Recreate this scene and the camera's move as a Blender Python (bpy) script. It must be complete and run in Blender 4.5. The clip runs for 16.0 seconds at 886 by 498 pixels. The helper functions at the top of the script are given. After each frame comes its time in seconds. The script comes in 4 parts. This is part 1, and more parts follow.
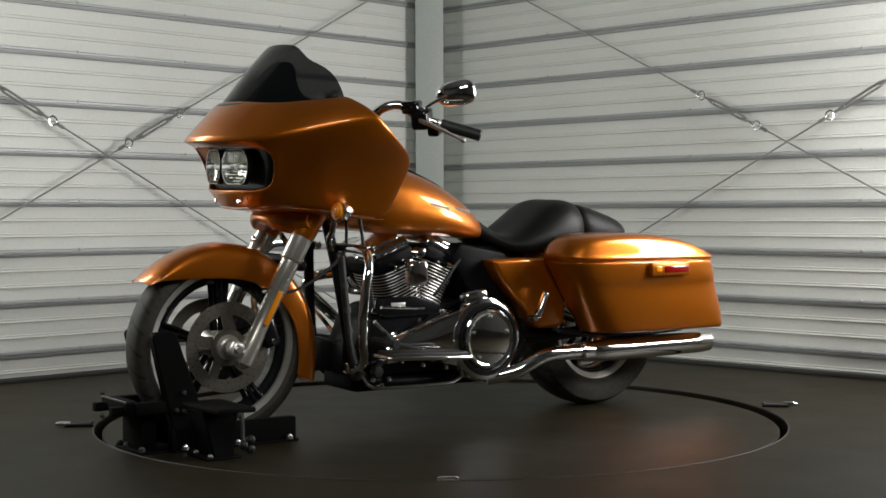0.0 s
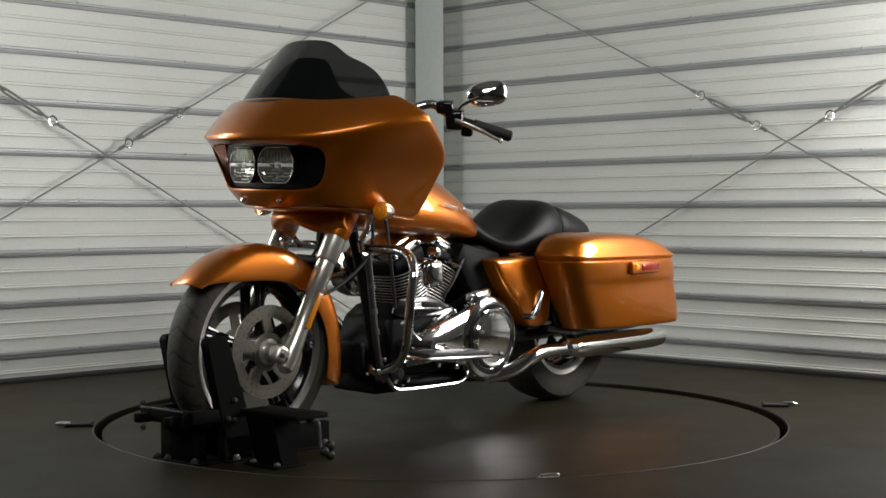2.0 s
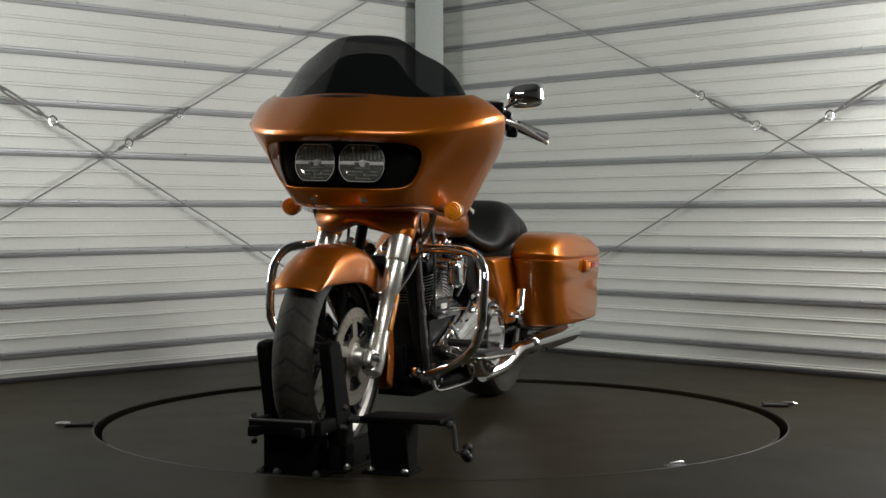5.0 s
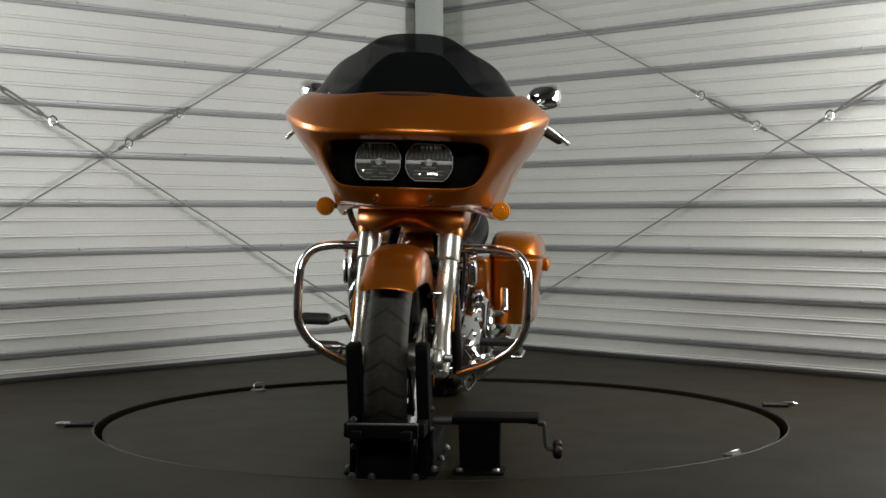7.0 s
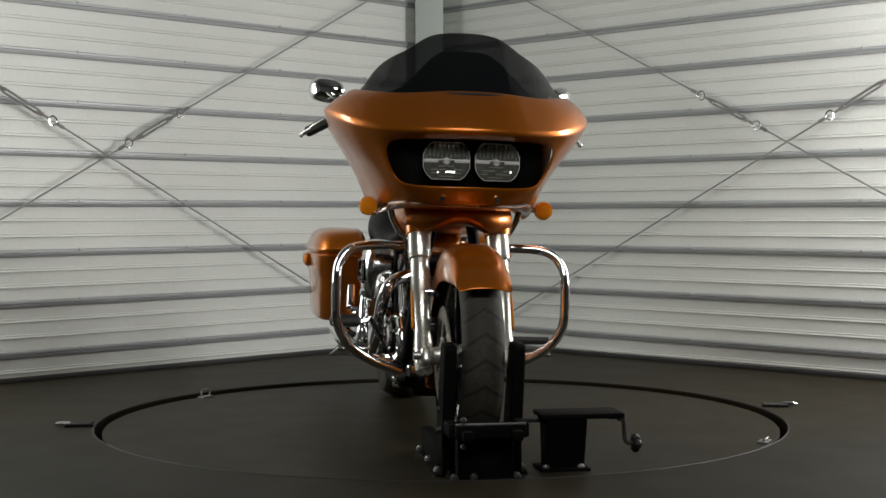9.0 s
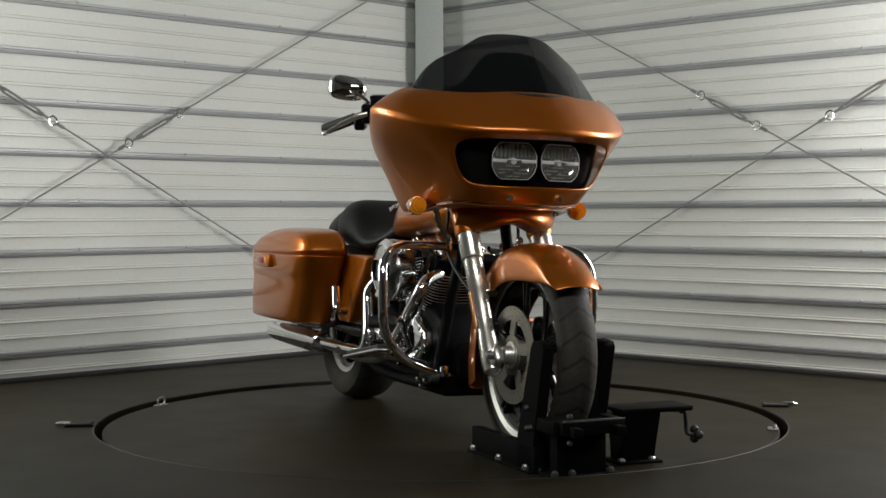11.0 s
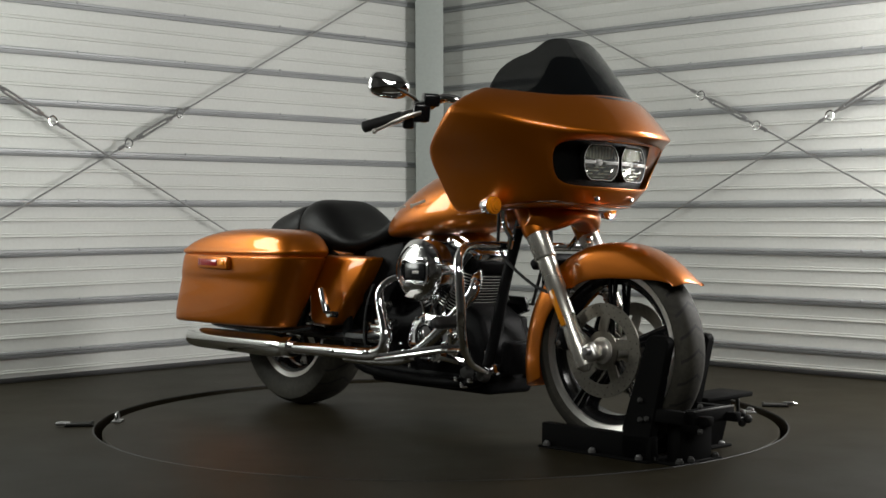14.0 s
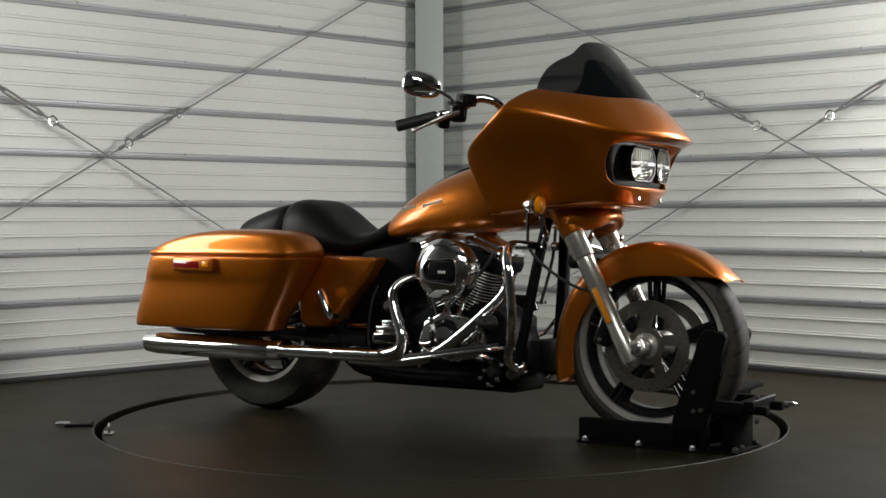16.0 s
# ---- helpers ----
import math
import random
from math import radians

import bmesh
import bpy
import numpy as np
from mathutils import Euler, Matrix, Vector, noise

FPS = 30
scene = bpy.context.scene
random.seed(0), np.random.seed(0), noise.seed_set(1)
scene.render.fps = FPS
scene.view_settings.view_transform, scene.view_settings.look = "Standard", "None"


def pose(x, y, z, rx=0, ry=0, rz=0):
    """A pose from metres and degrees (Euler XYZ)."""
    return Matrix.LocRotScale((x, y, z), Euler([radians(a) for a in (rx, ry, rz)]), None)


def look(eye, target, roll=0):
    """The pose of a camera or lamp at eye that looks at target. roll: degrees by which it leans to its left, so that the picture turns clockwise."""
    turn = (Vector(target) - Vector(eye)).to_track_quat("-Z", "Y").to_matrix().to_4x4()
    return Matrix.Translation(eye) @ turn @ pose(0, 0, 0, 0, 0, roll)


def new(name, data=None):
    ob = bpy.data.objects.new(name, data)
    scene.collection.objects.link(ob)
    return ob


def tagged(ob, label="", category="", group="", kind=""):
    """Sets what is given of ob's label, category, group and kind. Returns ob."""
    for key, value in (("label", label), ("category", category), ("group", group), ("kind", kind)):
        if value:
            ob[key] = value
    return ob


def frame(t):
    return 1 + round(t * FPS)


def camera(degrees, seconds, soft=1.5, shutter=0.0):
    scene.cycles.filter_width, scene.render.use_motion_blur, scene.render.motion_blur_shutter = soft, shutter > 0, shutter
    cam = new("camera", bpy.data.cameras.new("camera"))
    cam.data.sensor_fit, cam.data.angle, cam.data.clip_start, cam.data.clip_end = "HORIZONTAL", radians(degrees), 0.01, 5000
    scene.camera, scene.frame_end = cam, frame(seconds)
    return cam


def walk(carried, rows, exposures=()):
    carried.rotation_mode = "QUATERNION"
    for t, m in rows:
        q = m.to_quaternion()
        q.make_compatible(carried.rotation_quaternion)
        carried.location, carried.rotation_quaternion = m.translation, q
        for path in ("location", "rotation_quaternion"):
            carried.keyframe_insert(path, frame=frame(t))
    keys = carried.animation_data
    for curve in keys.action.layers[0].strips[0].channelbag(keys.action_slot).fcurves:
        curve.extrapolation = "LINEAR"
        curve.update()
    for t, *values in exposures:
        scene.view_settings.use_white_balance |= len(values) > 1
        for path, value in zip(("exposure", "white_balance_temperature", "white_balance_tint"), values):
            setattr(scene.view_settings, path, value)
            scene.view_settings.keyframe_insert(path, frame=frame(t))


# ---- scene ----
cam = camera(35.06, 16.0, soft=1.6)
EYE = pose(0, -5.148, 0.757, 88.6, 0, -0.099) @ pose(0, 0, 0, 0, 0, -0.172)
walk(cam, [(0, EYE), (16, EYE)], exposures=[(0, 0.0, 6500, 10), (16, 0.0, 6500, 10)])

# ---- light: a lamp panel on each side of the turntable, and an added fill high in front ----
world = bpy.data.worlds.new("world")
world.use_nodes = True
world.node_tree.nodes["Background"].inputs[0].default_value = (0.55, 0.6, 0.62, 1)
world.node_tree.nodes["Background"].inputs[1].default_value = 0.05
scene.world = world


def area_lamp(name, m, sx, sy, watts, colour):
    data = bpy.data.lights.new(name, "AREA")
    data.shape, data.size, data.size_y = "RECTANGLE", sx, sy
    data.energy, data.color = watts, colour
    ob = new(name, data)
    ob.matrix_world = m
    return ob


LAMP = (0.985, 0.98, 0.935)
area_lamp("side_lamp", look((2.42, 0.05, 1.45), (-1.7, 1.2, 0.6)), 0.7, 1.4, 70, (0.985, 0.97, 0.945))
area_lamp("side_lamp", look((-2.42, 0.05, 1.45), (1.7, 1.2, 0.6)), 0.7, 1.4, 32, (0.95, 0.985, 0.93))
# added fill without a known source, to brighten the front and the walls
area_lamp("front_fill", look((0.4, -4.3, 3.1), (-0.1, 1.2, 0.7)), 2.6, 0.8, 64, LAMP)


# ---- materials ----
def material(name, colour, rough=0.5, metal=0.0, grain=0.0, scale=40.0, bump=0.0, bump_scale=200.0, coat=0.0, rough_var=0.0,
             stretch=(1, 1, 1), patches=0.0, patch_scale=3.0):
    m = bpy.data.materials.new(name)
    m.use_nodes = True
    nt = m.node_tree
    b = nt.nodes["Principled BSDF"]
    b.inputs["Base Color"].default_value = (*colour, 1)
    b.inputs["Roughness"].default_value = rough
    b.inputs["Metallic"].default_value = metal
    b.inputs["Coat Weight"].default_value = coat
    b.inputs["Coat Roughness"].default_value = 0.06
    tc = nt.nodes.new("ShaderNodeTexCoord")
    mp = nt.nodes.new("ShaderNodeMapping")
    mp.inputs["Scale"].default_value = stretch
    nt.links.new(tc.outputs["Object"], mp.inputs[0])

    def tex(sc, detail=5):
        n = nt.nodes.new("ShaderNodeTexNoise")
        n.inputs["Scale"].default_value, n.inputs["Detail"].default_value = sc, detail
        nt.links.new(mp.outputs[0], n.inputs[0])
        return n

    def ramp(src, lo, hi, a=0.3, b_=0.7):
        n = nt.nodes.new("ShaderNodeMapRange")
        n.inputs[1].default_value, n.inputs[2].default_value = a, b_
        n.inputs[3].default_value, n.inputs[4].default_value = lo, hi
        nt.links.new(src, n.inputs[0])
        return n.outputs[0]

    if grain or patches:
        mul = nt.nodes.new("ShaderNodeMath")
        mul.operation = "MULTIPLY"
        nt.links.new(ramp(tex(scale).outputs[0], 1 - grain, 1 + grain), mul.inputs[0])
        nt.links.new(ramp(tex(patch_scale, 3).outputs[0], 1 - patches, 1 + patches), mul.inputs[1])
        hsv = nt.nodes.new("ShaderNodeHueSaturation")
        hsv.inputs["Color"].default_value = (*colour, 1)
        nt.links.new(mul.outputs[0], hsv.inputs["Value"])
        nt.links.new(hsv.outputs[0], b.inputs["Base Color"])
    if rough_var:
        nt.links.new(ramp(tex(patch_scale * 2.3).outputs[0], max(0, rough - rough_var), rough + rough_var), b.inputs["Roughness"])
    if bump:
        bn = nt.nodes.new("ShaderNodeBump")
        bn.inputs["Strength"].default_value = bump
        bn.inputs["Distance"].default_value = 0.002
        nt.links.new(tex(bump_scale).outputs[0], bn.inputs["Height"])
        nt.links.new(bn.outputs[0], b.inputs["Normal"])
    return m


def paint_material():
    """Amber metallic clear-coated paint: a flake layer under lacquer."""
    m = material("amber_paint", (0.50, 0.133, 0.001), 0.33, 0.72, 0.05, 900, 0.0, coat=0.85, patches=0.04, patch_scale=4)
    nt = m.node_tree
    b = nt.nodes["Principled BSDF"]
    b.inputs["Coat Roughness"].default_value = 0.04
    vor = nt.nodes.new("ShaderNodeTexVoronoi")
    vor.inputs["Scale"].default_value = 1400
    tc = nt.nodes.new("ShaderNodeTexCoord")
    nt.links.new(tc.outputs["Object"], vor.inputs[0])
    bn = nt.nodes.new("ShaderNodeBump")
    bn.inputs["Strength"].default_value, bn.inputs["Distance"].default_value = 0.12, 0.001
    nt.links.new(vor.outputs[0], bn.inputs["Height"])
    nt.links.new(bn.outputs[0], b.inputs["Normal"])
    return m


def glass_material(name, colour, alpha, rough=0.02):
    """Thin clear or tinted plastic: mostly see-through, with a glossy face."""
    m = material(name, colour, rough)
    b = m.node_tree.nodes["Principled BSDF"]
    b.inputs["Alpha"].default_value = alpha
    b.inputs["IOR"].default_value = 1.45
    return m


M_WALL = material("white_steel_sheet", (0.62, 0.63, 0.60), 0.5, 0.0, 0.03, 60, 0.05, 300, patches=0.05, patch_scale=1.3, rough_var=0.08)
M_RIB = material("grey_steel_rib", (0.34, 0.35, 0.355), 0.42, 0.25, 0.06, 80, 0.05, 300, patches=0.08, patch_scale=1.3)
M_COLUMN = material("grey_green_column_paint", (0.33, 0.36, 0.34), 0.5, 0.0, 0.04, 50, 0.1, 200, patches=0.05, patch_scale=1.5)
M_FLOOR = material("dark_coated_plywood_floor", (0.0195, 0.0160, 0.0085), 0.50, 0.0, 0.15, 60, 0.15, 350, patches=0.06, patch_scale=1.6, rough_var=0.03)
M_DISC = material("dark_coated_turntable_top", (0.0195, 0.0160, 0.0085), 0.48, 0.0, 0.15, 60, 0.15, 350, patches=0.06, patch_scale=1.9, rough_var=0.03)
for _m in (M_FLOOR, M_DISC):
    _m.node_tree.nodes["Principled BSDF"].inputs["Specular IOR Level"].default_value = 0.12
M_PIT = material("black_rubber_edge", (0.012, 0.012, 0.012), 0.8, 0, 0.2, 50)
M_CEIL = material("dark_grey_ceiling_paint", (0.14, 0.14, 0.137), 0.8, 0, 0.05, 20)
M_DARKWALL = material("dark_grey_wall_paint", (0.22, 0.22, 0.21), 0.7, 0, 0.05, 20, patches=0.1)
M_BASE = material("black_rubber_base_strip", (0.02, 0.02, 0.02), 0.6, 0, 0.1, 40)
M_PAINT = paint_material()
M_CHROME = material("chrome", (0.90, 0.90, 0.90), 0.07, 1.0, rough_var=0.03, patch_scale=20)
M_SMOKED = material("smoked_chrome", (0.66, 0.66, 0.65), 0.16, 1.0, rough_var=0.03, patch_scale=20)
M_FORK = material("polished_fork_metal", (0.66, 0.64, 0.58), 0.26, 0.75, 0.04, 150, rough_var=0.05)
M_SATIN = material("brushed_aluminium", (0.82, 0.80, 0.76), 0.33, 0.9, 0.06, 120, 0.05, 300, rough_var=0.06)
M_STEEL = material("worn_disc_steel", (0.21, 0.195, 0.165), 0.45, 0.9, 0.12, 90, 0.08, 300, rough_var=0.08)
M_DARKSTEEL = material("oiled_dark_steel", (0.075, 0.075, 0.072), 0.6, 0.6, 0.15, 100)
M_ZINC = material("galvanised_steel", (0.42, 0.42, 0.42), 0.38, 0.9, 0.15, 120, rough_var=0.08)
M_BLACK = material("gloss_black_paint", (0.008, 0.008, 0.009), 0.16, 0, 0.1, 30, coat=0.15, rough_var=0.04)
M_MATT = material("wrinkle_black_casting", (0.005, 0.005, 0.0055), 0.5, 0.0, 0.2, 60, 0.25, 500)
M_CHOCK = material("black_powder_coat", (0.0025, 0.0025, 0.0025), 0.75, 0, 0.15, 60, 0.1, 400)
M_CHOCK.node_tree.nodes["Principled BSDF"].inputs["Specular IOR Level"].default_value = 0.1
M_RECESS = material("satin_black_plastic", (0.005, 0.005, 0.005), 0.3, 0, 0.1, 60)
M_RECESS.node_tree.nodes["Principled BSDF"].inputs["Specular IOR Level"].default_value = 0.25
def tread_relief(m):
    """Slanting tread grooves round the wheel's own axis, and a dusty running band."""
    nt = m.node_tree
    b = nt.nodes["Principled BSDF"]

    def math_node(op, *ins):
        n = nt.nodes.new("ShaderNodeMath")
        n.operation = op
        for i, v in enumerate(ins):
            if isinstance(v, (int, float)):
                n.inputs[i].default_value = v
            else:
                nt.links.new(v, n.inputs[i])
        return n.outputs[0]

    tc = nt.nodes.new("ShaderNodeTexCoord")
    sep = nt.nodes.new("ShaderNodeSeparateXYZ")
    nt.links.new(tc.outputs["Object"], sep.inputs[0])
    angle = math_node("ARCTAN2", sep.outputs[2], sep.outputs[0])
    across = math_node("ABSOLUTE", sep.outputs[1])
    wave = math_node("SINE", math_node("ADD", math_node("MULTIPLY", angle, 26.0), math_node("MULTIPLY", across, 55.0)))
    groove = math_node("GREATER_THAN", wave, 0.90)
    radius = math_node("SQRT", math_node("ADD", math_node("MULTIPLY", sep.outputs[0], sep.outputs[0]), math_node("MULTIPLY", sep.outputs[2], sep.outputs[2])))
    tread = math_node("GREATER_THAN", radius, 0.292)
    cut = math_node("MULTIPLY", groove, tread)
    # shade inside the grooves, painted into the base colour besides the bump
    mix = nt.nodes.new("ShaderNodeMix")
    mix.data_type = "RGBA"
    nt.links.new(math_node("MULTIPLY", cut, 0.75), mix.inputs[0])
    nt.links.new(b.inputs["Base Color"].links[0].from_socket, mix.inputs[6])
    mix.inputs[7].default_value = (0.006, 0.006, 0.006, 1)
    nt.links.new(mix.outputs[2], b.inputs["Base Color"])
    bn = nt.nodes.new("ShaderNodeBump")
    bn.invert = True
    bn.inputs["Strength"].default_value, bn.inputs["Distance"].default_value = 0.9, 0.004
    nt.links.new(cut, bn.inputs["Height"])
    nt.links.new(bn.outputs[0], b.inputs["Normal"])
    return m


M_TYRE = material("tyre_rubber", (0.036, 0.033, 0.024), 0.7, 0, 0.25, 70, 0.2, 260, patches=0.25, patch_scale=9)
tread_relief(M_TYRE)
M_SEAT = material("black_vinyl", (0.007, 0.007, 0.007), 0.44, 0, 0.1, 200, 0.25, 700, rough_var=0.05)
M_MATT.node_tree.nodes["Principled BSDF"].inputs["Specular IOR Level"].default_value = 0.09
M_SEAT.node_tree.nodes["Principled BSDF"].inputs["Specular IOR Level"].default_value = 0.2
M_RUBBER = material("black_rubber", (0.012, 0.012, 0.012), 0.55, 0, 0.15, 80, 0.1, 300)
M_SCREEN = glass_material("smoked_screen_plastic", (0.006, 0.007, 0.008), 0.78, 0.06)
M_LENS = glass_material("clear_lamp_lens", (0.8, 0.82, 0.82), 0.10)
M_LAMP = material("silvered_lamp_bowl", (0.38, 0.38, 0.35), 0.10, 1.0, 0.1, 150)
M_RIBGLASS = material("olive_lamp_rib", (0.30, 0.31, 0.21), 0.28, 0.2, 0.1, 150)
M_AMBER = material("amber_lens", (1.0, 0.33, 0.01), 0.12, 0, 0.15, 250, coat=1.0)
M_REFLECT = material("amber_reflector", (0.75, 0.26, 0.01), 0.2, 0, coat=0.6)
M_RED = material("red_reflector", (0.24, 0.006, 0.006), 0.12, 0, coat=0.8)
M_BADGE = material("silver_badge", (0.72, 0.70, 0.66), 0.3, 0.35)
# flat white, no metal: the crossbar's mirror shine is put into the colour
M_BAR = material("lamp_shine_white", (0.72, 0.72, 0.70), 0.25, 0.0)


# ---- mesh helpers ----
def mesh_of(bm, name, mat, smooth=True, angle=0.6):
    me = bpy.data.meshes.new(name)
    bmesh.ops.recalc_face_normals(bm, faces=bm.faces)
    for f in bm.faces:
        f.smooth = smooth
    if smooth:
        for e in bm.edges:
            if len(e.link_faces) == 2 and e.calc_face_angle(0) > angle:
                e.smooth = False
    bm.to_mesh(me)
    bm.free()
    me.materials.append(mat)
    return me


def part(name, bm, mat, parent=None, label="", m=None, smooth=True, angle=0.6):
    ob = new(name, mesh_of(bm, name, mat, smooth, angle))
    if parent:
        ob.parent = parent
    if m is not None:
        ob.matrix_basis = m
    if label:
        ob["label"] = label
    return ob


def add_grid(bm, rows, close_u=False, close_v=False, cap=False):
    vs = [[bm.verts.new(p) for p in r] for r in rows]
    nu, nv = len(rows), len(rows[0])
    for i in range(nu - (0 if close_u else 1)):
        for j in range(nv - (0 if close_v else 1)):
            q = [vs[i][j], vs[i][(j + 1) % nv], vs[(i + 1) % nu][(j + 1) % nv], vs[(i + 1) % nu][j]]
            try:
                bm.faces.new(q)
            except ValueError:
                pass
    if cap:
        bm.faces.new(vs[0])
        bm.faces.new(vs[-1])
    return vs


def grid(rows, **k):
    bm = bmesh.new()
    add_grid(bm, rows, **k)
    return bm


def rounded(points, steps=4):
    """A smooth path through the points."""
    pts = [Vector(p) for p in points]
    if len(pts) < 3:
        return pts
    out = []
    for i in range(len(pts) - 1):
        a, b, c, d = pts[max(i - 1, 0)], pts[i], pts[i + 1], pts[min(i + 2, len(pts) - 1)]
        for s in range(steps):
            t = s / steps
            out.append(0.5 * ((2 * b) + (c - a) * t + (2 * a - 5 * b + 4 * c - d) * t * t + (3 * b - a - 3 * c + d) * t ** 3))
    return out + [pts[-1]]


def add_tube(bm, points, radius, segs=12, cap=True, flat=1.0):
    pts = [Vector(p) for p in points]
    radii = radius if isinstance(radius, (list, tuple)) else [radius] * len(pts)
    if len(radii) != len(pts):
        radii = [radii[0] + (radii[-1] - radii[0]) * i / (len(pts) - 1) for i in range(len(pts))]
    t0 = (pts[1] - pts[0]).normalized()
    n = t0.orthogonal().normalized()
    rows = []
    for i, p in enumerate(pts):
        t = (pts[min(i + 1, len(pts) - 1)] - pts[max(i - 1, 0)]).normalized()
        n = (n - t * n.dot(t)).normalized()
        b = t.cross(n)
        rows.append([p + (n * math.cos(a) + b * math.sin(a) * flat) * radii[i] for a in (2 * math.pi * k / segs for k in range(segs))])
    add_grid(bm, rows, close_v=True, cap=cap)


def tube(points, radius, segs=12, cap=True, flat=1.0):
    bm = bmesh.new()
    add_tube(bm, points, radius, segs, cap, flat)
    return bm


def add_lathe(bm, profile, segs=32, m=Matrix(), arc=(0, 360), closed=False):
    """Turns (radius, along) pairs round the y axis."""
    full = abs(arc[1] - arc[0]) >= 360
    n = segs if full else segs + 1
    rows = []
    for k in range(n):
        a = radians(arc[0]) + radians(arc[1] - arc[0]) * k / segs
        rows.append([m @ Vector((r * math.cos(a), h, r * math.sin(a))) for r, h in profile])
    add_grid(bm, rows, close_u=full, close_v=closed)


def lathe(profile, segs=32, m=Matrix(), arc=(0, 360), closed=False):
    bm = bmesh.new()
    add_lathe(bm, profile, segs, m, arc, closed)
    bmesh.ops.remove_doubles(bm, verts=bm.verts, dist=1e-5)
    return bm


def add_box(bm, sx, sy, sz, m=Matrix(), bevel=0.0, segs=2):
    r = bmesh.ops.create_cube(bm, size=1, matrix=m @ Matrix.Diagonal((sx, sy, sz, 1)))
    if bevel:
        edges = list({e for v in r["verts"] for e in v.link_edges})
        bmesh.ops.bevel(bm, geom=edges, offset=bevel, segments=segs, affect="EDGES", profile=0.5)


def box(sx, sy, sz, m=Matrix(), bevel=0.004, segs=2):
    bm = bmesh.new()
    add_box(bm, sx, sy, sz, m, bevel, segs)
    return bm


def extrude_outline(points, y0, y1, bevel=0.0, segs=2):
    """A plate: an outline of (x, z) pairs between two sides."""
    bm = bmesh.new()
    a = [bm.verts.new((x, y0, z)) for x, z in points]
    b = [bm.verts.new((x, y1, z)) for x, z in points]
    bm.faces.new(a)
    bm.faces.new(b)
    n = len(points)
    for i in range(n):
        bm.faces.new((a[i], a[(i + 1) % n], b[(i + 1) % n], b[i]))
    bmesh.ops.recalc_face_normals(bm, faces=bm.faces)
    if bevel:
        bmesh.ops.bevel(bm, geom=list(bm.edges), offset=bevel, segments=segs, affect="EDGES", profile=0.5)
    return bm


def subdivide(ob, levels=2):
    mod = ob.modifiers.new("smooth", "SUBSURF")
    mod.levels = mod.render_levels = levels
    return ob


def thicken(ob, t, offset=-1):
    mod = ob.modifiers.new("thick", "SOLIDIFY")
    mod.thickness, mod.offset = t, offset
    return ob


def thing(name, label, category, group="", m=None):
    ob = new(name)
    if m is not None:
        ob.matrix_basis = m
    return tagged(ob, label, category, group)


def crease(bm, test, value=1.0):
    layer = bm.edges.layers.float.get("crease_edge") or bm.edges.layers.float.new("crease_edge")
    for e in bm.edges:
        if test(e.verts[0].co, e.verts[1].co):
            e[layer] = value


# ---- the room ----
CORNER = Vector((0.0, 3.053, 0))
TURN = radians(45.23)
ROOM, SHEET, HIGH, COURSE = 8.6, 4.0, 4.4, 0.2276
U_LEFT, N_LEFT = Vector((-math.cos(TURN), -math.sin(TURN), 0)), Vector((math.sin(TURN), -math.cos(TURN), 0))
U_RIGHT, N_RIGHT = Vector((math.sin(TURN), -math.cos(TURN), 0)), Vector((-math.cos(TURN), -math.sin(TURN), 0))


def wall_matrix(u, n):
    """x along the wall from the corner, y out into the room, z up."""
    m = Matrix.Identity(4)
    for i in range(3):
        m[i][0], m[i][1], m[i][2], m[i][3] = u[i], n[i], (0, 0, 1)[i], CORNER[i]
    return m


R_TABLE, R_HOLE = 1.214, 1.240


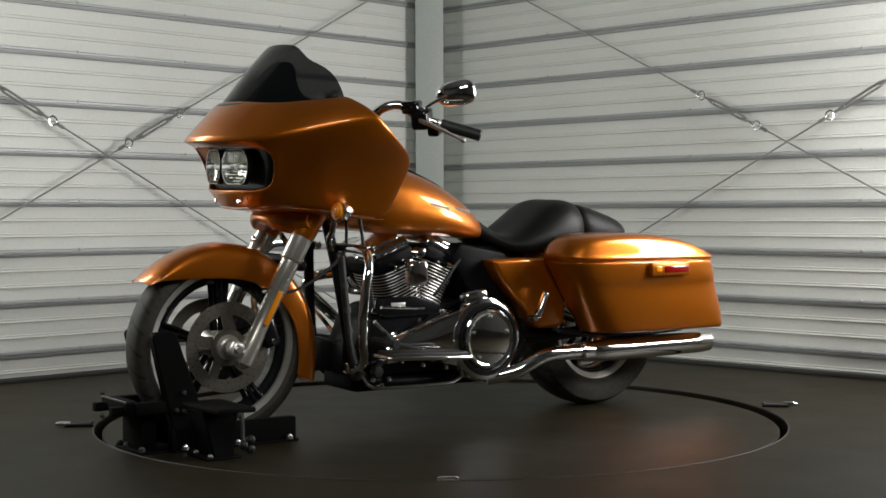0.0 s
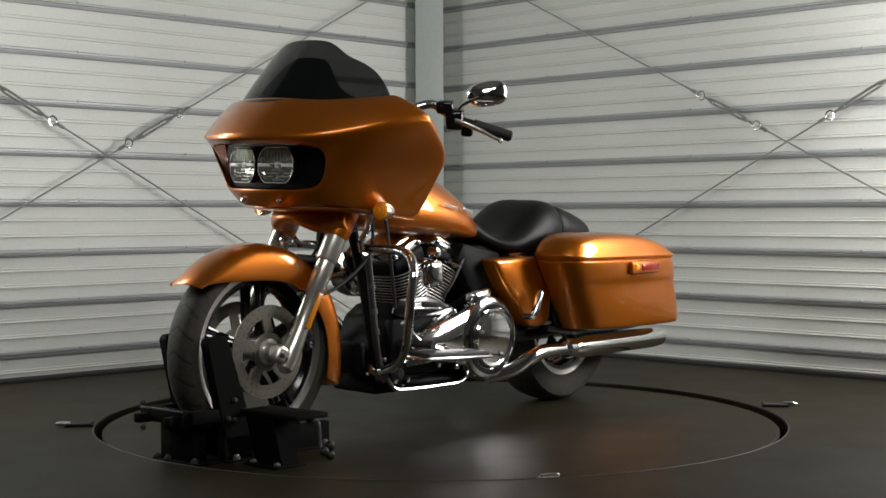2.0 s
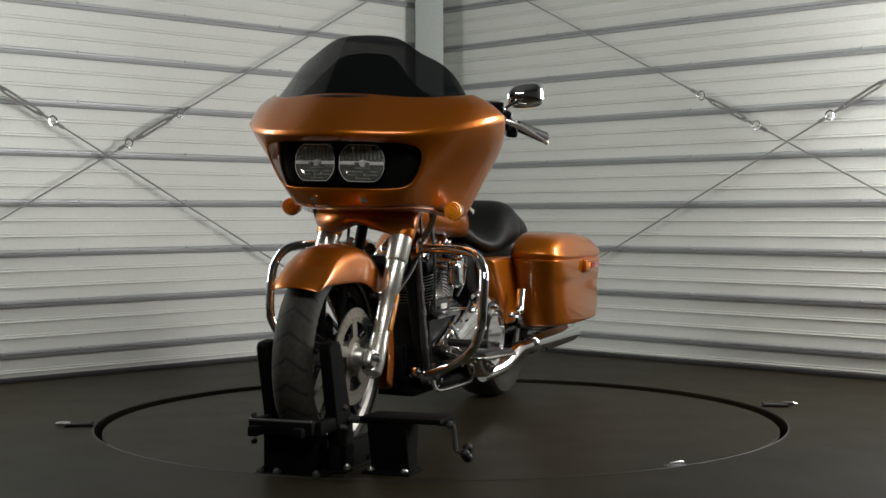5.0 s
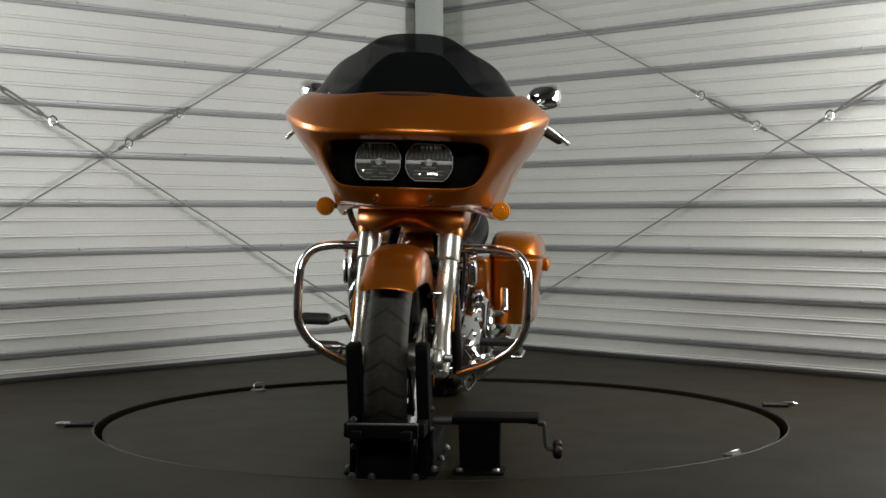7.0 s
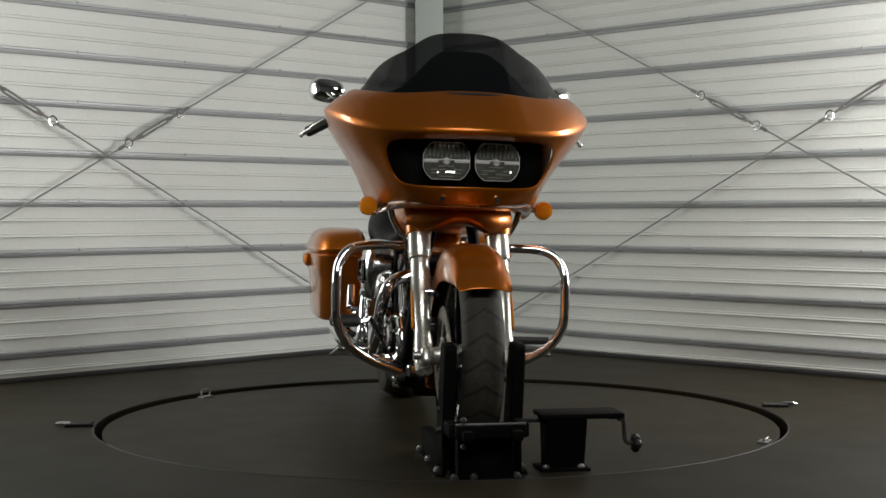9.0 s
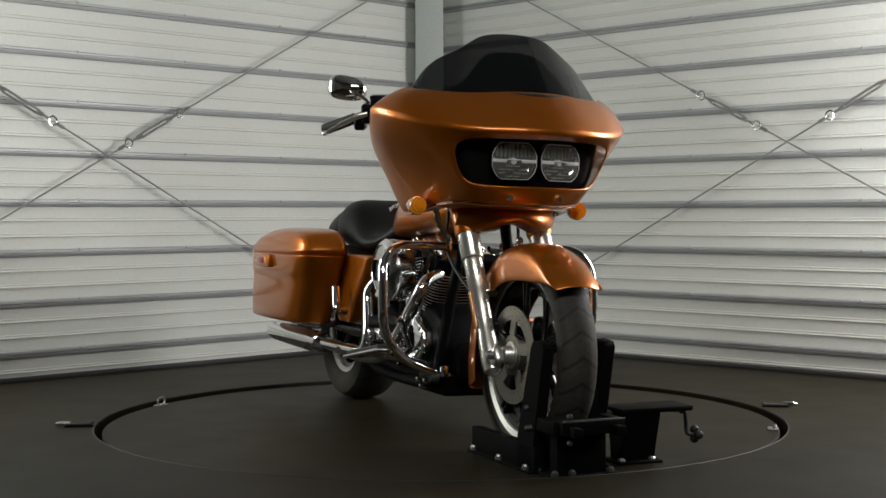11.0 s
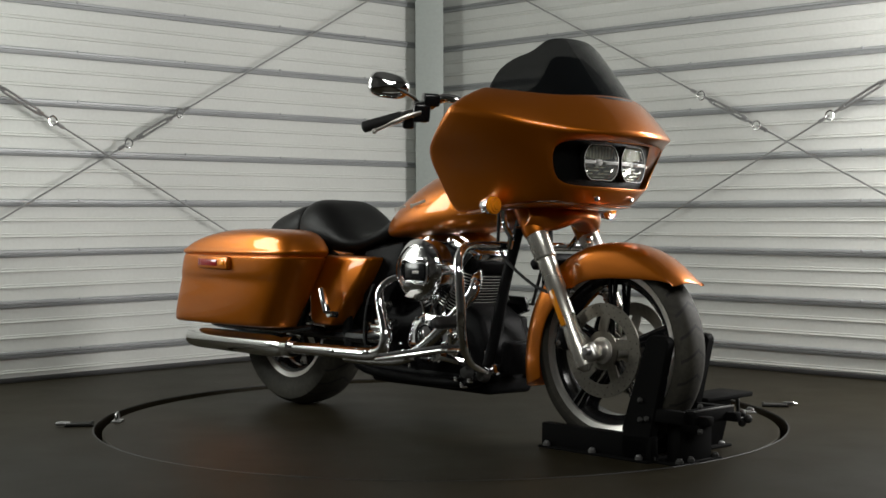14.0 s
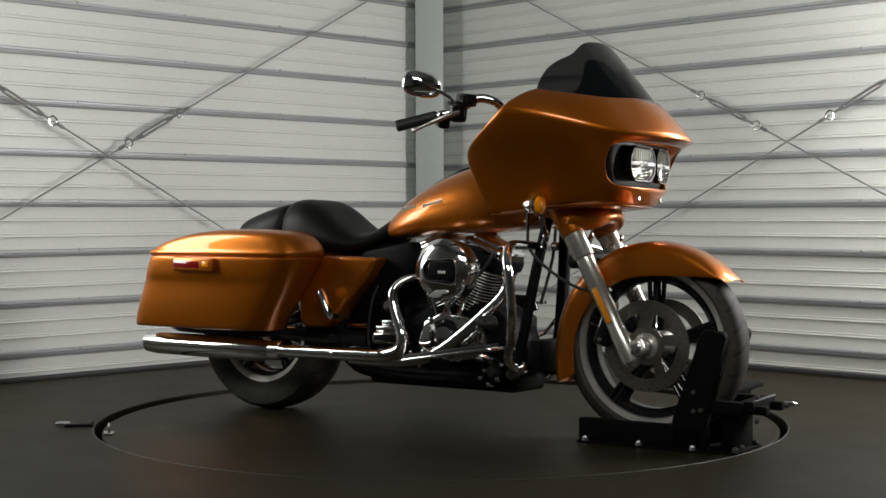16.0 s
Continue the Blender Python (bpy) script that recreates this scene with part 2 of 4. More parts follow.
def room():
    rows = []
    for k in range(128):
        a = 2 * math.pi * k / 128
        c, s = math.cos(a), math.sin(a)
        rows.append([(r * c, r * s, z) for r, z in ((R_HOLE, -0.12), (R_HOLE, 0.008), (R_HOLE + 0.003, 0.012), (1.6, 0.012), (2.6, 0.012), (5, 0.012), (13, 0.012))])
    floor = part("floor", grid(rows, close_u=True), M_FLOOR, angle=0.5)
    tagged(floor, "dark brown coated floor with a round cut-out", "floor", kind="structure")
    pit = part("pit_floor", lathe([(0.01, 0), (1.3, 0)], 96, pose(0, 0, -0.12, 90)), M_PIT)
    tagged(pit, "black pit floor under the turntable", "floor", kind="structure")
    edge = part("floor_edge", lathe([(R_HOLE + 0.0005, 0.010), (R_HOLE + 0.001, 0.0135), (R_HOLE + 0.004, 0.0140), (R_HOLE + 0.006, 0.0125)], 128, pose(0, 0, 0, 90) @ Matrix.Diagonal((1, 1, -1, 1))), M_BASE)
    tagged(edge, "thin dark edging strip round the turntable opening", "floor edging", kind="structure")
    for name, u, n, first in (("wall_left", U_LEFT, N_LEFT, 1.4837), ("wall_right", U_RIGHT, N_RIGHT, 1.6997)):
        m = wall_matrix(u, n)
        back = part(name, box(SHEET, 0.1, HIGH, pose(SHEET / 2, -0.062, HIGH / 2), 0), M_WALL, m=m, smooth=False)
        end = part(name + "_end", box(ROOM - SHEET, 0.12, HIGH, pose((ROOM + SHEET) / 2, -0.06, HIGH / 2), 0), M_DARKWALL, m=m, smooth=False)
        tagged(end, "plain grey wall", "wall", kind="structure")
        tagged(back, "white ribbed sheet-steel wall with grey horizontal ribs", "wall", kind="structure")
        low = first - COURSE * math.floor(first / COURSE)
        levels = [low - COURSE + COURSE * i for i in range(int(HIGH / COURSE) + 2)]
        # one sheet between two ribs, with two fine seams standing out of it
        prof = []
        h = COURSE - 0.030
        for f in (0.0, 0.31, 0.672):
            if f:
                z = 0.030 + h * f
                prof += [(0.0, z - 0.005), (0.007, z - 0.0035), (0.007, z + 0.0005), (0.0, z + 0.003), (0.0, z + 0.009), (0.003, z + 0.0105), (0.0, z + 0.0135)]
            else:
                prof += [(0.0, 0.030)]
        prof += [(0.0, COURSE)]
        bm = bmesh.new()
        add_grid(bm, [[(x, y, z) for y, z in prof] for x in (0.0, SHEET)])
        sheet = mesh_of(bm, "panel", M_WALL, smooth=False)
        rib = bmesh.new()
        rp = [(0.0, -0.001), (0.012, 0.001), (0.016, 0.012), (0.016, 0.0130), (0.003, 0.0140), (0.003, 0.0172), (0.014, 0.0185), (0.014, 0.0275), (0.010, 0.0300), (0.0, 0.0325)]
        add_grid(rib, [[(x, y, z) for y, z in rp] for x in (0.0, SHEET)])
        rib = mesh_of(rib, "rib", M_RIB, smooth=False)
        screw = mesh_of(lathe([(0.0, 0.007), (0.004, 0.006), (0.0065, 0.003), (0.007, 0.0)], 8), "screw", M_RIB)
        for i, z in enumerate(levels):
            if z > HIGH - 0.05:
                continue
            if z > 0:
                ob = new("rib", rib)
                ob.parent, ob.matrix_basis = back, pose(0, -0.004, z)
                for k in range(6 if name == "wall_left" else 4):
                    sc = new("screw", screw)
                    sc.parent, sc.matrix_basis = back, pose(0.60 + 0.595 * k if name == "wall_left" else 0.828 + 0.925 * k, 0.008, z + 0.029)
            ob = new("panel", sheet)
            ob.parent, ob.matrix_basis = back, pose(0, -0.008, z)
        base = part("baseboard", box(SHEET, 0.03, 0.022, pose(SHEET / 2, 0.012, 0.022), 0.004), M_BASE, m=m)
        tagged(base, "black rubber strip along the foot of the wall", "baseboard", kind="structure")
    col = part("corner_column", box(0.158, 0.3, HIGH, pose(-0.060, 2.95, HIGH / 2), 0.006), M_COLUMN)
    tagged(col, "grey-green painted steel column in the corner", "column", kind="structure")
    # plain walls and ceiling that close the place behind the camera
    for name, c, u in (("wall_back_left", CORNER + U_LEFT * ROOM, U_RIGHT), ("wall_back_right", CORNER + U_RIGHT * ROOM, U_LEFT)):
        n = (CORNER + (U_LEFT + U_RIGHT) * ROOM / 2 - (c + u * ROOM / 2)).normalized()
        m = Matrix.Identity(4)
        for i in range(3):
            m[i][0], m[i][1], m[i][2], m[i][3] = u[i], n[i], (0, 0, 1)[i], c[i]
        w = part(name, box(ROOM, 0.1, HIGH, pose(ROOM / 2, -0.05, HIGH / 2), 0), M_DARKWALL, m=m, smooth=False)
        tagged(w, "plain grey wall", "wall", kind="structure")
    mid = CORNER + (U_LEFT + U_RIGHT) * ROOM / 2
    ceil = part("ceiling", box(ROOM + 0.2, ROOM + 0.2, 0.1, pose(0, 0, 0), 0), M_CEIL, m=pose(mid.x, mid.y, HIGH + 0.05, 0, 0, math.degrees(TURN)), smooth=False)
    tagged(ceil, "plain grey ceiling", "ceiling", kind="structure")




# ---- the turntable ----
def turntable():
    t = thing("turntable", "dark brown round motorised turntable flush with the floor", "turntable")
    prof = [(0.0, 0.0), (0.6, 0.0), (R_TABLE - 0.004, 0.0), (R_TABLE, -0.004), (R_TABLE, -0.06), (0.0, -0.06)]
    part("disc", lathe([(max(r, 0.001), z) for r, z in prof], 128, Matrix.Rotation(radians(90), 4, "X"), closed=False), M_DISC, t)
    for a, r in ((55.8, 1.19), (-133.0, 1.19)):
        m = pose(0, 0, 0, 0, 0, a - 0.0) @ pose(r, 0, 0)
        plate = part("ring_plate", box(0.036, 0.06, 0.006, pose(0, 0, 0.003), 0.002), M_ZINC, t, "galvanised lashing plate", m)
        ring = [(0, 0.022, 0.006), (0, 0.026, 0.02), (0.0, 0.016, 0.032), (0.0, -0.016, 0.032), (0, -0.026, 0.02), (0, -0.022, 0.006)]
        if a < 0:
            part("lashing_ring", tube(rounded(ring), 0.004, 8), M_ZINC, plate)
        else:
            part("lashing_ring", tube(rounded([(x + 0.3 * z, y, 0.008 + 0.2 * z) for x, y, z in ring]), 0.004, 8), M_ZINC, plate)
    return t


# ---- the motorcycle ----
FX, FZ, WR = 0.880, 0.325, 0.314
RX, RZ = -0.752, 0.320


def mirrored(f):
    for s in (1, -1):
        f(s)


def fairing(bike):
    # half of the shell from the nose to the rear edge, top to bottom: (y, x, z)
    st = [
        [(0, .846, 1.141), (0, .918, 1.078), (0, .978, 1.000), (0, .930, .982), (0, .885, .920), (0, .872, .840), (0, .845, .782), (0, .75, .762)],
        [(.10, .836, 1.139), (.105, .902, 1.076), (.108, .960, 1.000), (.105, .915, .982), (.105, .870, .920), (.10, .860, .839), (.095, .830, .783), (.09, .735, .765)],
        [(.18, .803, 1.132), (.195, .860, 1.064), (.206, .915, 1.003), (.200, .873, .981), (.20, .840, .920), (.19, .830, .840), (.160, .795, .786), (.14, .70, .765)],
        [(.25, .762, 1.133), (.275, .812, 1.075), (.287, .856, 1.011), (.270, .832, .975), (.258, .808, .920), (.228, .800, .855), (.200, .758, .792), (.185, .66, .765)],
        [(.305, .690, 1.143), (.344, .728, 1.098), (.362, .765, 1.034), (.338, .755, .985), (.296, .735, .920), (.258, .712, .855), (.238, .672, .788), (.215, .60, .758)],
        [(.332, .640, 1.149), (.386, .652, 1.114), (.414, .660, 1.060), (.386, .640, .998), (.327, .612, .925), (.282, .583, .855), (.256, .545, .768), (.236, .515, .752)],
        [(.342, .610, 1.154), (.402, .578, 1.124), (.442, .540, 1.084), (.412, .487, 1.008), (.354, .415, .945), (.306, .404, .868), (.262, .425, .750), (.244, .445, .744)],
        [(.344, .597, 1.155), (.398, .557, 1.125), (.436, .518, 1.086), (.408, .437, 1.014), (.354, .330, .955), (.310, .344, .880), (.263, .380, .752), (.246, .430, .746)],
    ]
    bm = bmesh.new()
    mask = bmesh.new()
    rows = [[(x, -y, z) for y, x, z in s] for s in reversed(st[1:])] + [[(x, y, z) for y, x, z in s] for s in st]
    n = len(rows)
    mid = len(st) - 1
    vs = [[bm.verts.new(p) for p in r] for r in rows]
    for i in range(n - 1):
        for j in range(7):
            if mid - 3 <= i < mid + 3 and 3 <= j < 5:
                continue
            if j < 6:
                bm.faces.new((vs[i][j], vs[i][j + 1], vs[i + 1][j + 1], vs[i + 1][j]))
    for r in vs:
        bm.verts.remove(r.pop())
    keys = {}
    for i in range(n):
        for j in range(7):
            keys[vs[i][j]] = (i, j)
    layer = bm.edges.layers.float.new("crease_edge")
    for e in bm.edges:
        (i, j), (k, l) = keys[e.verts[0]], keys[e.verts[1]]
        if j == l == 2:
            e[layer] = 0.75
        if j == l and j in (3, 5) and abs(i - mid) <= 3 and abs(k - mid) <= 3:
            e[layer] = 0.8
        if i == k and abs(i - mid) == 3 and 3 <= min(j, l) < 5:
            e[layer] = 0.8
    f = part("fairing", bm, M_PAINT, bike, "amber shark-nosed fairing with a sharp brow", angle=3)
    subdivide(thicken(f, 0.006), 2)
    # the dark underside behind the chin
    under = grid([[Vector(r[6]) + Vector((-0.001, 0, 0.0)), (Vector(r[6]) + Vector(r[7])) / 2 + Vector((0, 0, 0.004)), Vector(r[7]) + Vector((0, 0, 0.006)), Vector((r[7][0] - 0.03, r[7][1] * 0.8, 0.80))] for r in rows])
    subdivide(thicken(part("fairing_underside", under, M_PAINT, f, "amber underside of the fairing", angle=3), 0.004), 1)
    # the lamp recess: a shallow curved wall behind the opening
    mrows = []
    for k in range(-6, 7):
        y = 0.286 * k / 6
        x = 0.826 - 0.35 * y * y - 40 * max(0, abs(y) - 0.235) ** 2
        w = 1 - 0.05 * (abs(k) == 6)
        mrows.append([Vector((x + 0.010, y * 1.01, 0.990)), Vector((x, y, 0.955)), Vector((x - 0.004, y * 0.985, 0.915)), Vector((x - 0.006, y * 0.93, 0.875)), Vector((x - 0.010, y * 0.86, 0.838))])
    add_grid(mask, mrows)
    mk = part("headlight_surround", mask, M_RECESS, f, "gloss black headlight recess", angle=3)
    subdivide(thicken(mk, 0.004), 2)
    # windscreen, wavy top edge, leaning back
    bm = bmesh.new()
    cols = []
    for k in range(-12, 13):
        u = k / 12
        a = abs(u)
        top_z = float(np.interp(a, (0, .20, .36, .46, .58, .70, .80, .90, 1.0), (1.338, 1.337, 1.328, 1.307, 1.279, 1.262, 1.243, 1.210, 1.152)))
        low = Vector((.871 - 0.272 * a ** 1.9, .350 * u, 1.094 + 0.040 * a * a))
        lean = top_z - low.z
        top = low + Vector((-0.82 * lean * (1 - 0.25 * a * a), -0.03 * u, lean))
        foot = float(np.interp(a, (0, .28, .5, .75, 1.0), (1.122, 1.121, 1.113, 1.120, 1.134)))
        base = low.lerp(top, min(0.9, (foot - low.z) / lean)) + Vector((0.006, 0, 0))
        col = []
        for j in range(7):
            v = j / 6
            col.append(base.lerp(top, v) + Vector((0.018 * v * (1 - v), 0, 0)))
        cols.append(col)
    add_grid(bm, cols)
    inner = bmesh.new()
    add_grid(inner, [[col[0].lerp(col[6], v * float(np.interp(abs(k - 12) / 12, (0, .27, .42, .62, 1), (.80, .78, .60, .30, .05)))) + Vector((-0.030 - 0.02 * v, 0, -0.012)) for v in (0, .25, .5, .75, 1)] for k, col in enumerate(cols)])
    subdivide(thicken(part("inner_cowl", inner, M_MATT, f, "black inner cowl behind the screen", angle=3), 0.004), 1)
    w = part("windscreen", bm, M_SCREEN, f, "dark smoked windscreen with a scooped top edge", angle=3)
    subdivide(thicken(w, 0.004), 2)
    gasket = tube([col[0] + Vector((0.004, 0, 0.002)) for col in cols], 0.006, 8)
    part("screen_gasket", gasket, M_RUBBER, f, "black rubber strip at the foot of the screen")
    for s in (1, -1):
        headlight(f, s)
        turn_signal(bike, s)
    # inner dash closing the shell behind the screen
    d = part("instrument_panel", box(0.10, 0.56, 0.22, pose(0.56, 0, 0.98, 0, -25), 0.03, 3), M_MATT, f, "black instrument panel")


def headlight(f, s):
    c = pose(0.852, 0.0775 * s, 0.919, 0, 0, 8 * s)
    out = []
    for k in range(24):
        a = 2 * math.pi * k / 24
        y, z = math.cos(a), math.sin(a)
        out.append((max(-0.071, min(0.071, 0.073 * abs(y) ** 0.8 * (1 if y > 0 else -1))), max(-0.056, min(0.056, 0.066 * z))))
    bm = bmesh.new()
    add_grid(bm, [[(d, y * r, z * r) for y, z in out] for d, r in ((-0.01, 1.0), (0.008, 1.0), (0.014, 0.95), (0.017, 0.6), (0.018, 0.02))], close_v=True)
    h = part("headlight", bm, M_LENS, f, "clear faceted headlight", c)
    bm = bmesh.new()
    add_grid(bm, [[(d, y * r, z * r) for y, z in out] for d, r in ((0.004, 0.995), (-0.004, 0.96), (-0.011, 0.85), (-0.016, 0.68), (-0.019, 0.45), (-0.020, 0.02))], close_v=True)
    part("reflector", bm, M_LAMP, h)
    bm = bmesh.new()
    add_grid(bm, [[(d, y * r, z * r) for y, z in out] for d, r in ((-0.010, 1.035), (0.007, 1.035), (0.010, 1.02), (0.007, 0.995), (-0.010, 0.995))], close_v=True)
    part("bezel", bm, M_RECESS, h, "black lamp bezel")
    bm = bmesh.new()
    ring = [(0.0095, y * 1.0, z * 1.0) for y, z in out]
    add_tube(bm, ring + ring[:1], 0.0011, 6, cap=False)
    part("bezel_line", bm, M_BAR, h, "fine bright rim line")
    bm = bmesh.new()
    for o in (-1, 1):
        add_box(bm, 0.016, 0.046, 0.011, pose(0.003, 0.047 * o, 0.0), 0.002)
        add_box(bm, 0.012, 0.024, 0.004, pose(0.003, 0.014 * o, 0.004), 0.001)
    add_lathe(bm, [(0.0, 0.006), (0.010, 0.004), (0.013, -0.012)], 14, pose(0.0, 0, 0) @ Matrix.Rotation(radians(-90), 4, "Z"))
    part("divider", bm, M_BAR, h, "crossbar in flat white that stands in for its mirror shine")
    bm = bmesh.new()
    for k in range(9):
        add_box(bm, 0.012, 0.0042, 0.042 - 0.0007 * (k - 4) ** 2, pose(-0.005, -0.052 + 0.013 * k, 0.031), 0.0012, 1)
    for k in range(4):
        for j in range(4):
            if (k + j) % 3:
                add_box(bm, 0.010, 0.020, 0.0026, pose(-0.006, -0.036 + 0.024 * j, -0.015 - 0.0105 * k), 0)
    tagged(part("reflector_rib", bm, M_RIBGLASS, h), kind="stuff")


def turn_signal(bike, s):
    m = pose(0.580, 0.288 * s, 0.778)
    bm = lathe([(0.0, -0.040), (0.016, -0.040), (0.027, -0.022), (0.031, 0.0), (0.031, 0.008)], 20, Matrix.Rotation(radians(90), 4, "Z") @ Matrix.Rotation(radians(180), 4, "Z"))
    t = part("turn_signal", bm, M_CHROME, bike, "chrome bullet turn signal with amber lens", m)
    part("lens", lathe([(0.030, -0.006), (0.030, 0.012), (0.0275, 0.019), (0.0225, 0.0185), (0.0205, 0.0245), (0.0145, 0.024), (0.0125, 0.0285), (0.0065, 0.028), (0.0, 0.031)], 24, Matrix.Rotation(radians(-90), 4, "Z")), M_AMBER, t)
    part("stalk", tube(rounded([(-0.02, 0, 0), (-0.02, -0.045 * s, 0.004), (-0.02, -0.072 * s, -0.004), (-0.025, -0.085 * s, -0.04), (-0.03, -0.105 * s, -0.075), (-0.03, -0.125 * s, -0.10), (-0.05, -0.14 * s, -0.135)]), 0.0105, 10), M_CHROME, t)


def front_end(bike):
    # mudguard
    tab = [(38, .349, .361), (45, .322, .359), (60, .262, .356), (75, .235, .352), (90, .225, .350), (105, .226, .350), (120, .232, .350), (140, .236, .350),
           (155, .248, .350), (170, .256, .352), (188, .266, .364), (201.5, .275, .374), (203, .275, .375)]
    rows = []
    for a, lo, hi in tab:
        c, s = math.cos(radians(a)), math.sin(radians(a))
        w = 0.088 if a > 50 else 0.088 - 0.008 * (50 - a) / 12
        mid = lo + (hi - 0.012 - lo) * 0.55
        sec = [(-w, lo), (-w, mid), (-w + 0.006, hi - 0.022), (-w + 0.035, hi - 0.006), (0, hi), (w - 0.035, hi - 0.006), (w - 0.006, hi - 0.022), (w, mid), (w, lo)]
        rows.append([(FX + r * c, y, FZ + r * s) for y, r in sec])
    f = part("front_fender", grid(rows), M_PAINT, bike, "amber deep-skirted front fender", angle=3)
    subdivide(thicken(f, 0.005), 2)
    # fork
    d = Vector((0.465, 0, -0.885)).normalized()
    for s in (1, -1):
        low = Vector((0.838, 0.128 * s, 0.300))
        at = lambda k: low - d * k
        pts = [at(-0.045), at(-0.03), at(0.0), at(0.06), at(0.10), at(0.235), at(0.24), at(0.36)]
        leg = part("fork_leg", tube(pts, [0.012, 0.028, 0.031, 0.030, 0.0265, 0.0285, 0.0315, 0.0315], 20), M_FORK, bike, "polished aluminium fork slider")
        part("fork_tube", tube([at(0.345), at(0.35), at(0.352), at(0.52)], [0.031, 0.036, 0.037, 0.037], 20), M_FORK, leg, "chrome fork cover")
        part("fork_shroud", tube([at(0.435), at(0.445), at(0.50), at(0.55)], [0.0385, 0.042, 0.045, 0.047], 20), M_PAINT, leg, "amber fork shroud")
        part("axle_clamp", box(0.085, 0.034, 0.058, pose(0.858, 0.128 * s, 0.312, 0, -28), 0.014, 3), M_SATIN, leg)
        part("axle_nut", lathe([(0.0, 0.022 * s), (0.012, 0.021 * s), (0.014, 0.0)], 12, pose(FX, 0.146 * s, FZ)), M_ZINC, leg)
        refl = at(0.175) + Vector((0.0, 0.031 * s, 0))
        part("reflector", box(0.020, 0.006, 0.125, Matrix.Translation(refl) @ Matrix.Rotation(math.atan2(-d.x, -d.z), 4, "Y"), 0.003), M_REFLECT, leg, "amber fork reflector")
        part("fender_bracket", box(0.03, 0.05, 0.022, Matrix.Translation(at(0.235) + Vector((0.012, -0.03 * s, 0))), 0.006), M_CHROME, leg)
    # painted fork yoke cover
    rows = []
    for k in range(-6, 7):
        u = k / 6
        y = 0.175 * u
        x = 0.735 - 0.10 * abs(u) ** 2.2
        lowz = 0.712 + 0.016 * math.cos(u * math.pi * 1.5)
        rows.append([(x - 0.03, y, 0.79), (x + 0.012, y, 0.755), (x, y * 1.02, lowz + 0.012), (x - 0.02, y, lowz), (x - 0.09, y * 0.94, lowz - 0.002)])
    y = part("yoke_cover", grid(rows), M_PAINT, bike, "amber fork yoke cover", angle=3)
    subdivide(thicken(y, 0.004), 1)
    part("lower_yoke", box(0.07, 0.30, 0.035, pose(0.655, 0, 0.60, 0, -28), 0.012, 3), M_MATT, bike)


def wheel(bike, name, x, z, r, w, rim_r, discs):
    h = w / 2
    tyre_prof = [(rim_r - 0.004, -h * .72), (rim_r + 0.02, -h * .93), (r * .86, -h), (r * .93, -h * .93), (r * .975, -h * .70), (r * .995, -h * .35), (r, 0)]
    tyre_prof = tyre_prof + [(a, -b) for a, b in reversed(tyre_prof[:-1])]
    wh = part(name, lathe([(0.018, -0.085), (0.042, -0.085), (0.046, -0.05), (0.036, -0.03), (0.036, 0.03), (0.046, 0.05), (0.042, 0.085), (0.018, 0.085)], 24), M_SATIN, bike,
              "black cast wheel with machined rim edge", pose(x, 0, z))
    part("tyre", lathe(tyre_prof, 72), M_TYRE, wh, "dusty black road tyre")
    rim = part("rim", lathe([(rim_r - 0.019, -h * .60), (rim_r - 0.034, -h * .56), (rim_r - 0.05, -h * .3), (rim_r - 0.05, h * .3), (rim_r - 0.034, h * .56), (rim_r - 0.019, h * .60)], 64), M_BLACK, wh)
    for s in (1, -1):
        part("rim_edge", lathe([(rim_r + 0.003, h * .70 * s), (rim_r + 0.001, h * .78 * s), (rim_r - 0.017, h * .70 * s), (rim_r - 0.021, h * .58 * s)], 64), M_SATIN, wh, "bright machined rim edge")
    for k in range(5):
        for o in (-1, 1):
            a = 72 * k + 10 * o + 18
            bm = bmesh.new()
            for s in (1, -1):
                add_tube(bm, [(0.045, 0.03 * s, 0.0), (0.12, 0.034 * s, 0), (rim_r - 0.025, h * .55 * s, 0)], [0.011, 0.010, 0.012], 8, flat=0.7)
            part("spoke", bm, M_BLACK, wh, m=pose(0, 0, 0, 0, -a) @ pose(0, 0, 0, 0, 7 * o))
    if discs:
        for s in (1, -1):
            bm = bmesh.new()
            y = 0.078 * s
            add_lathe(bm, [(0.150, y - 0.0025), (0.150, y + 0.0025), (0.108, y + 0.0025), (0.108, y - 0.0025)], 64, closed=True)
            add_lathe(bm, [(0.062, y - 0.003), (0.062, y + 0.003), (0.040, y + 0.003), (0.040, y - 0.003)], 40, closed=True)
            for k in range(5):
                a = 72 * k + 15
                add_box(bm, 0.052, 0.006, 0.034, pose(0, 0, 0, 0, -a) @ pose(0.085, y, 0, 0, 12), 0.0)
            d = part("brake_disc", bm, M_STEEL, wh, "worn steel brake disc", angle=0.5)
            bm = bmesh.new()
            for k in range(30):
                a = 2 * math.pi * k / 30
                for rr in (0.141, 0.118):
                    aa = a + (0.1 if rr < 0.13 else 0)
                    add_lathe(bm, [(0.0, 0.0031 * s), (0.0020, 0.0031 * s), (0.0020, 0.0)], 6, Matrix.Translation((rr * math.cos(aa), y, rr * math.sin(aa))))
            tagged(part("drilling", bm, M_MATT, d), kind="stuff")
            part("hub_cap", lathe([(0.0, 0.11 * s), (0.024, 0.11 * s), (0.027, 0.105 * s), (0.03, 0.08 * s)], 20), M_SATIN, wh)
    return wh


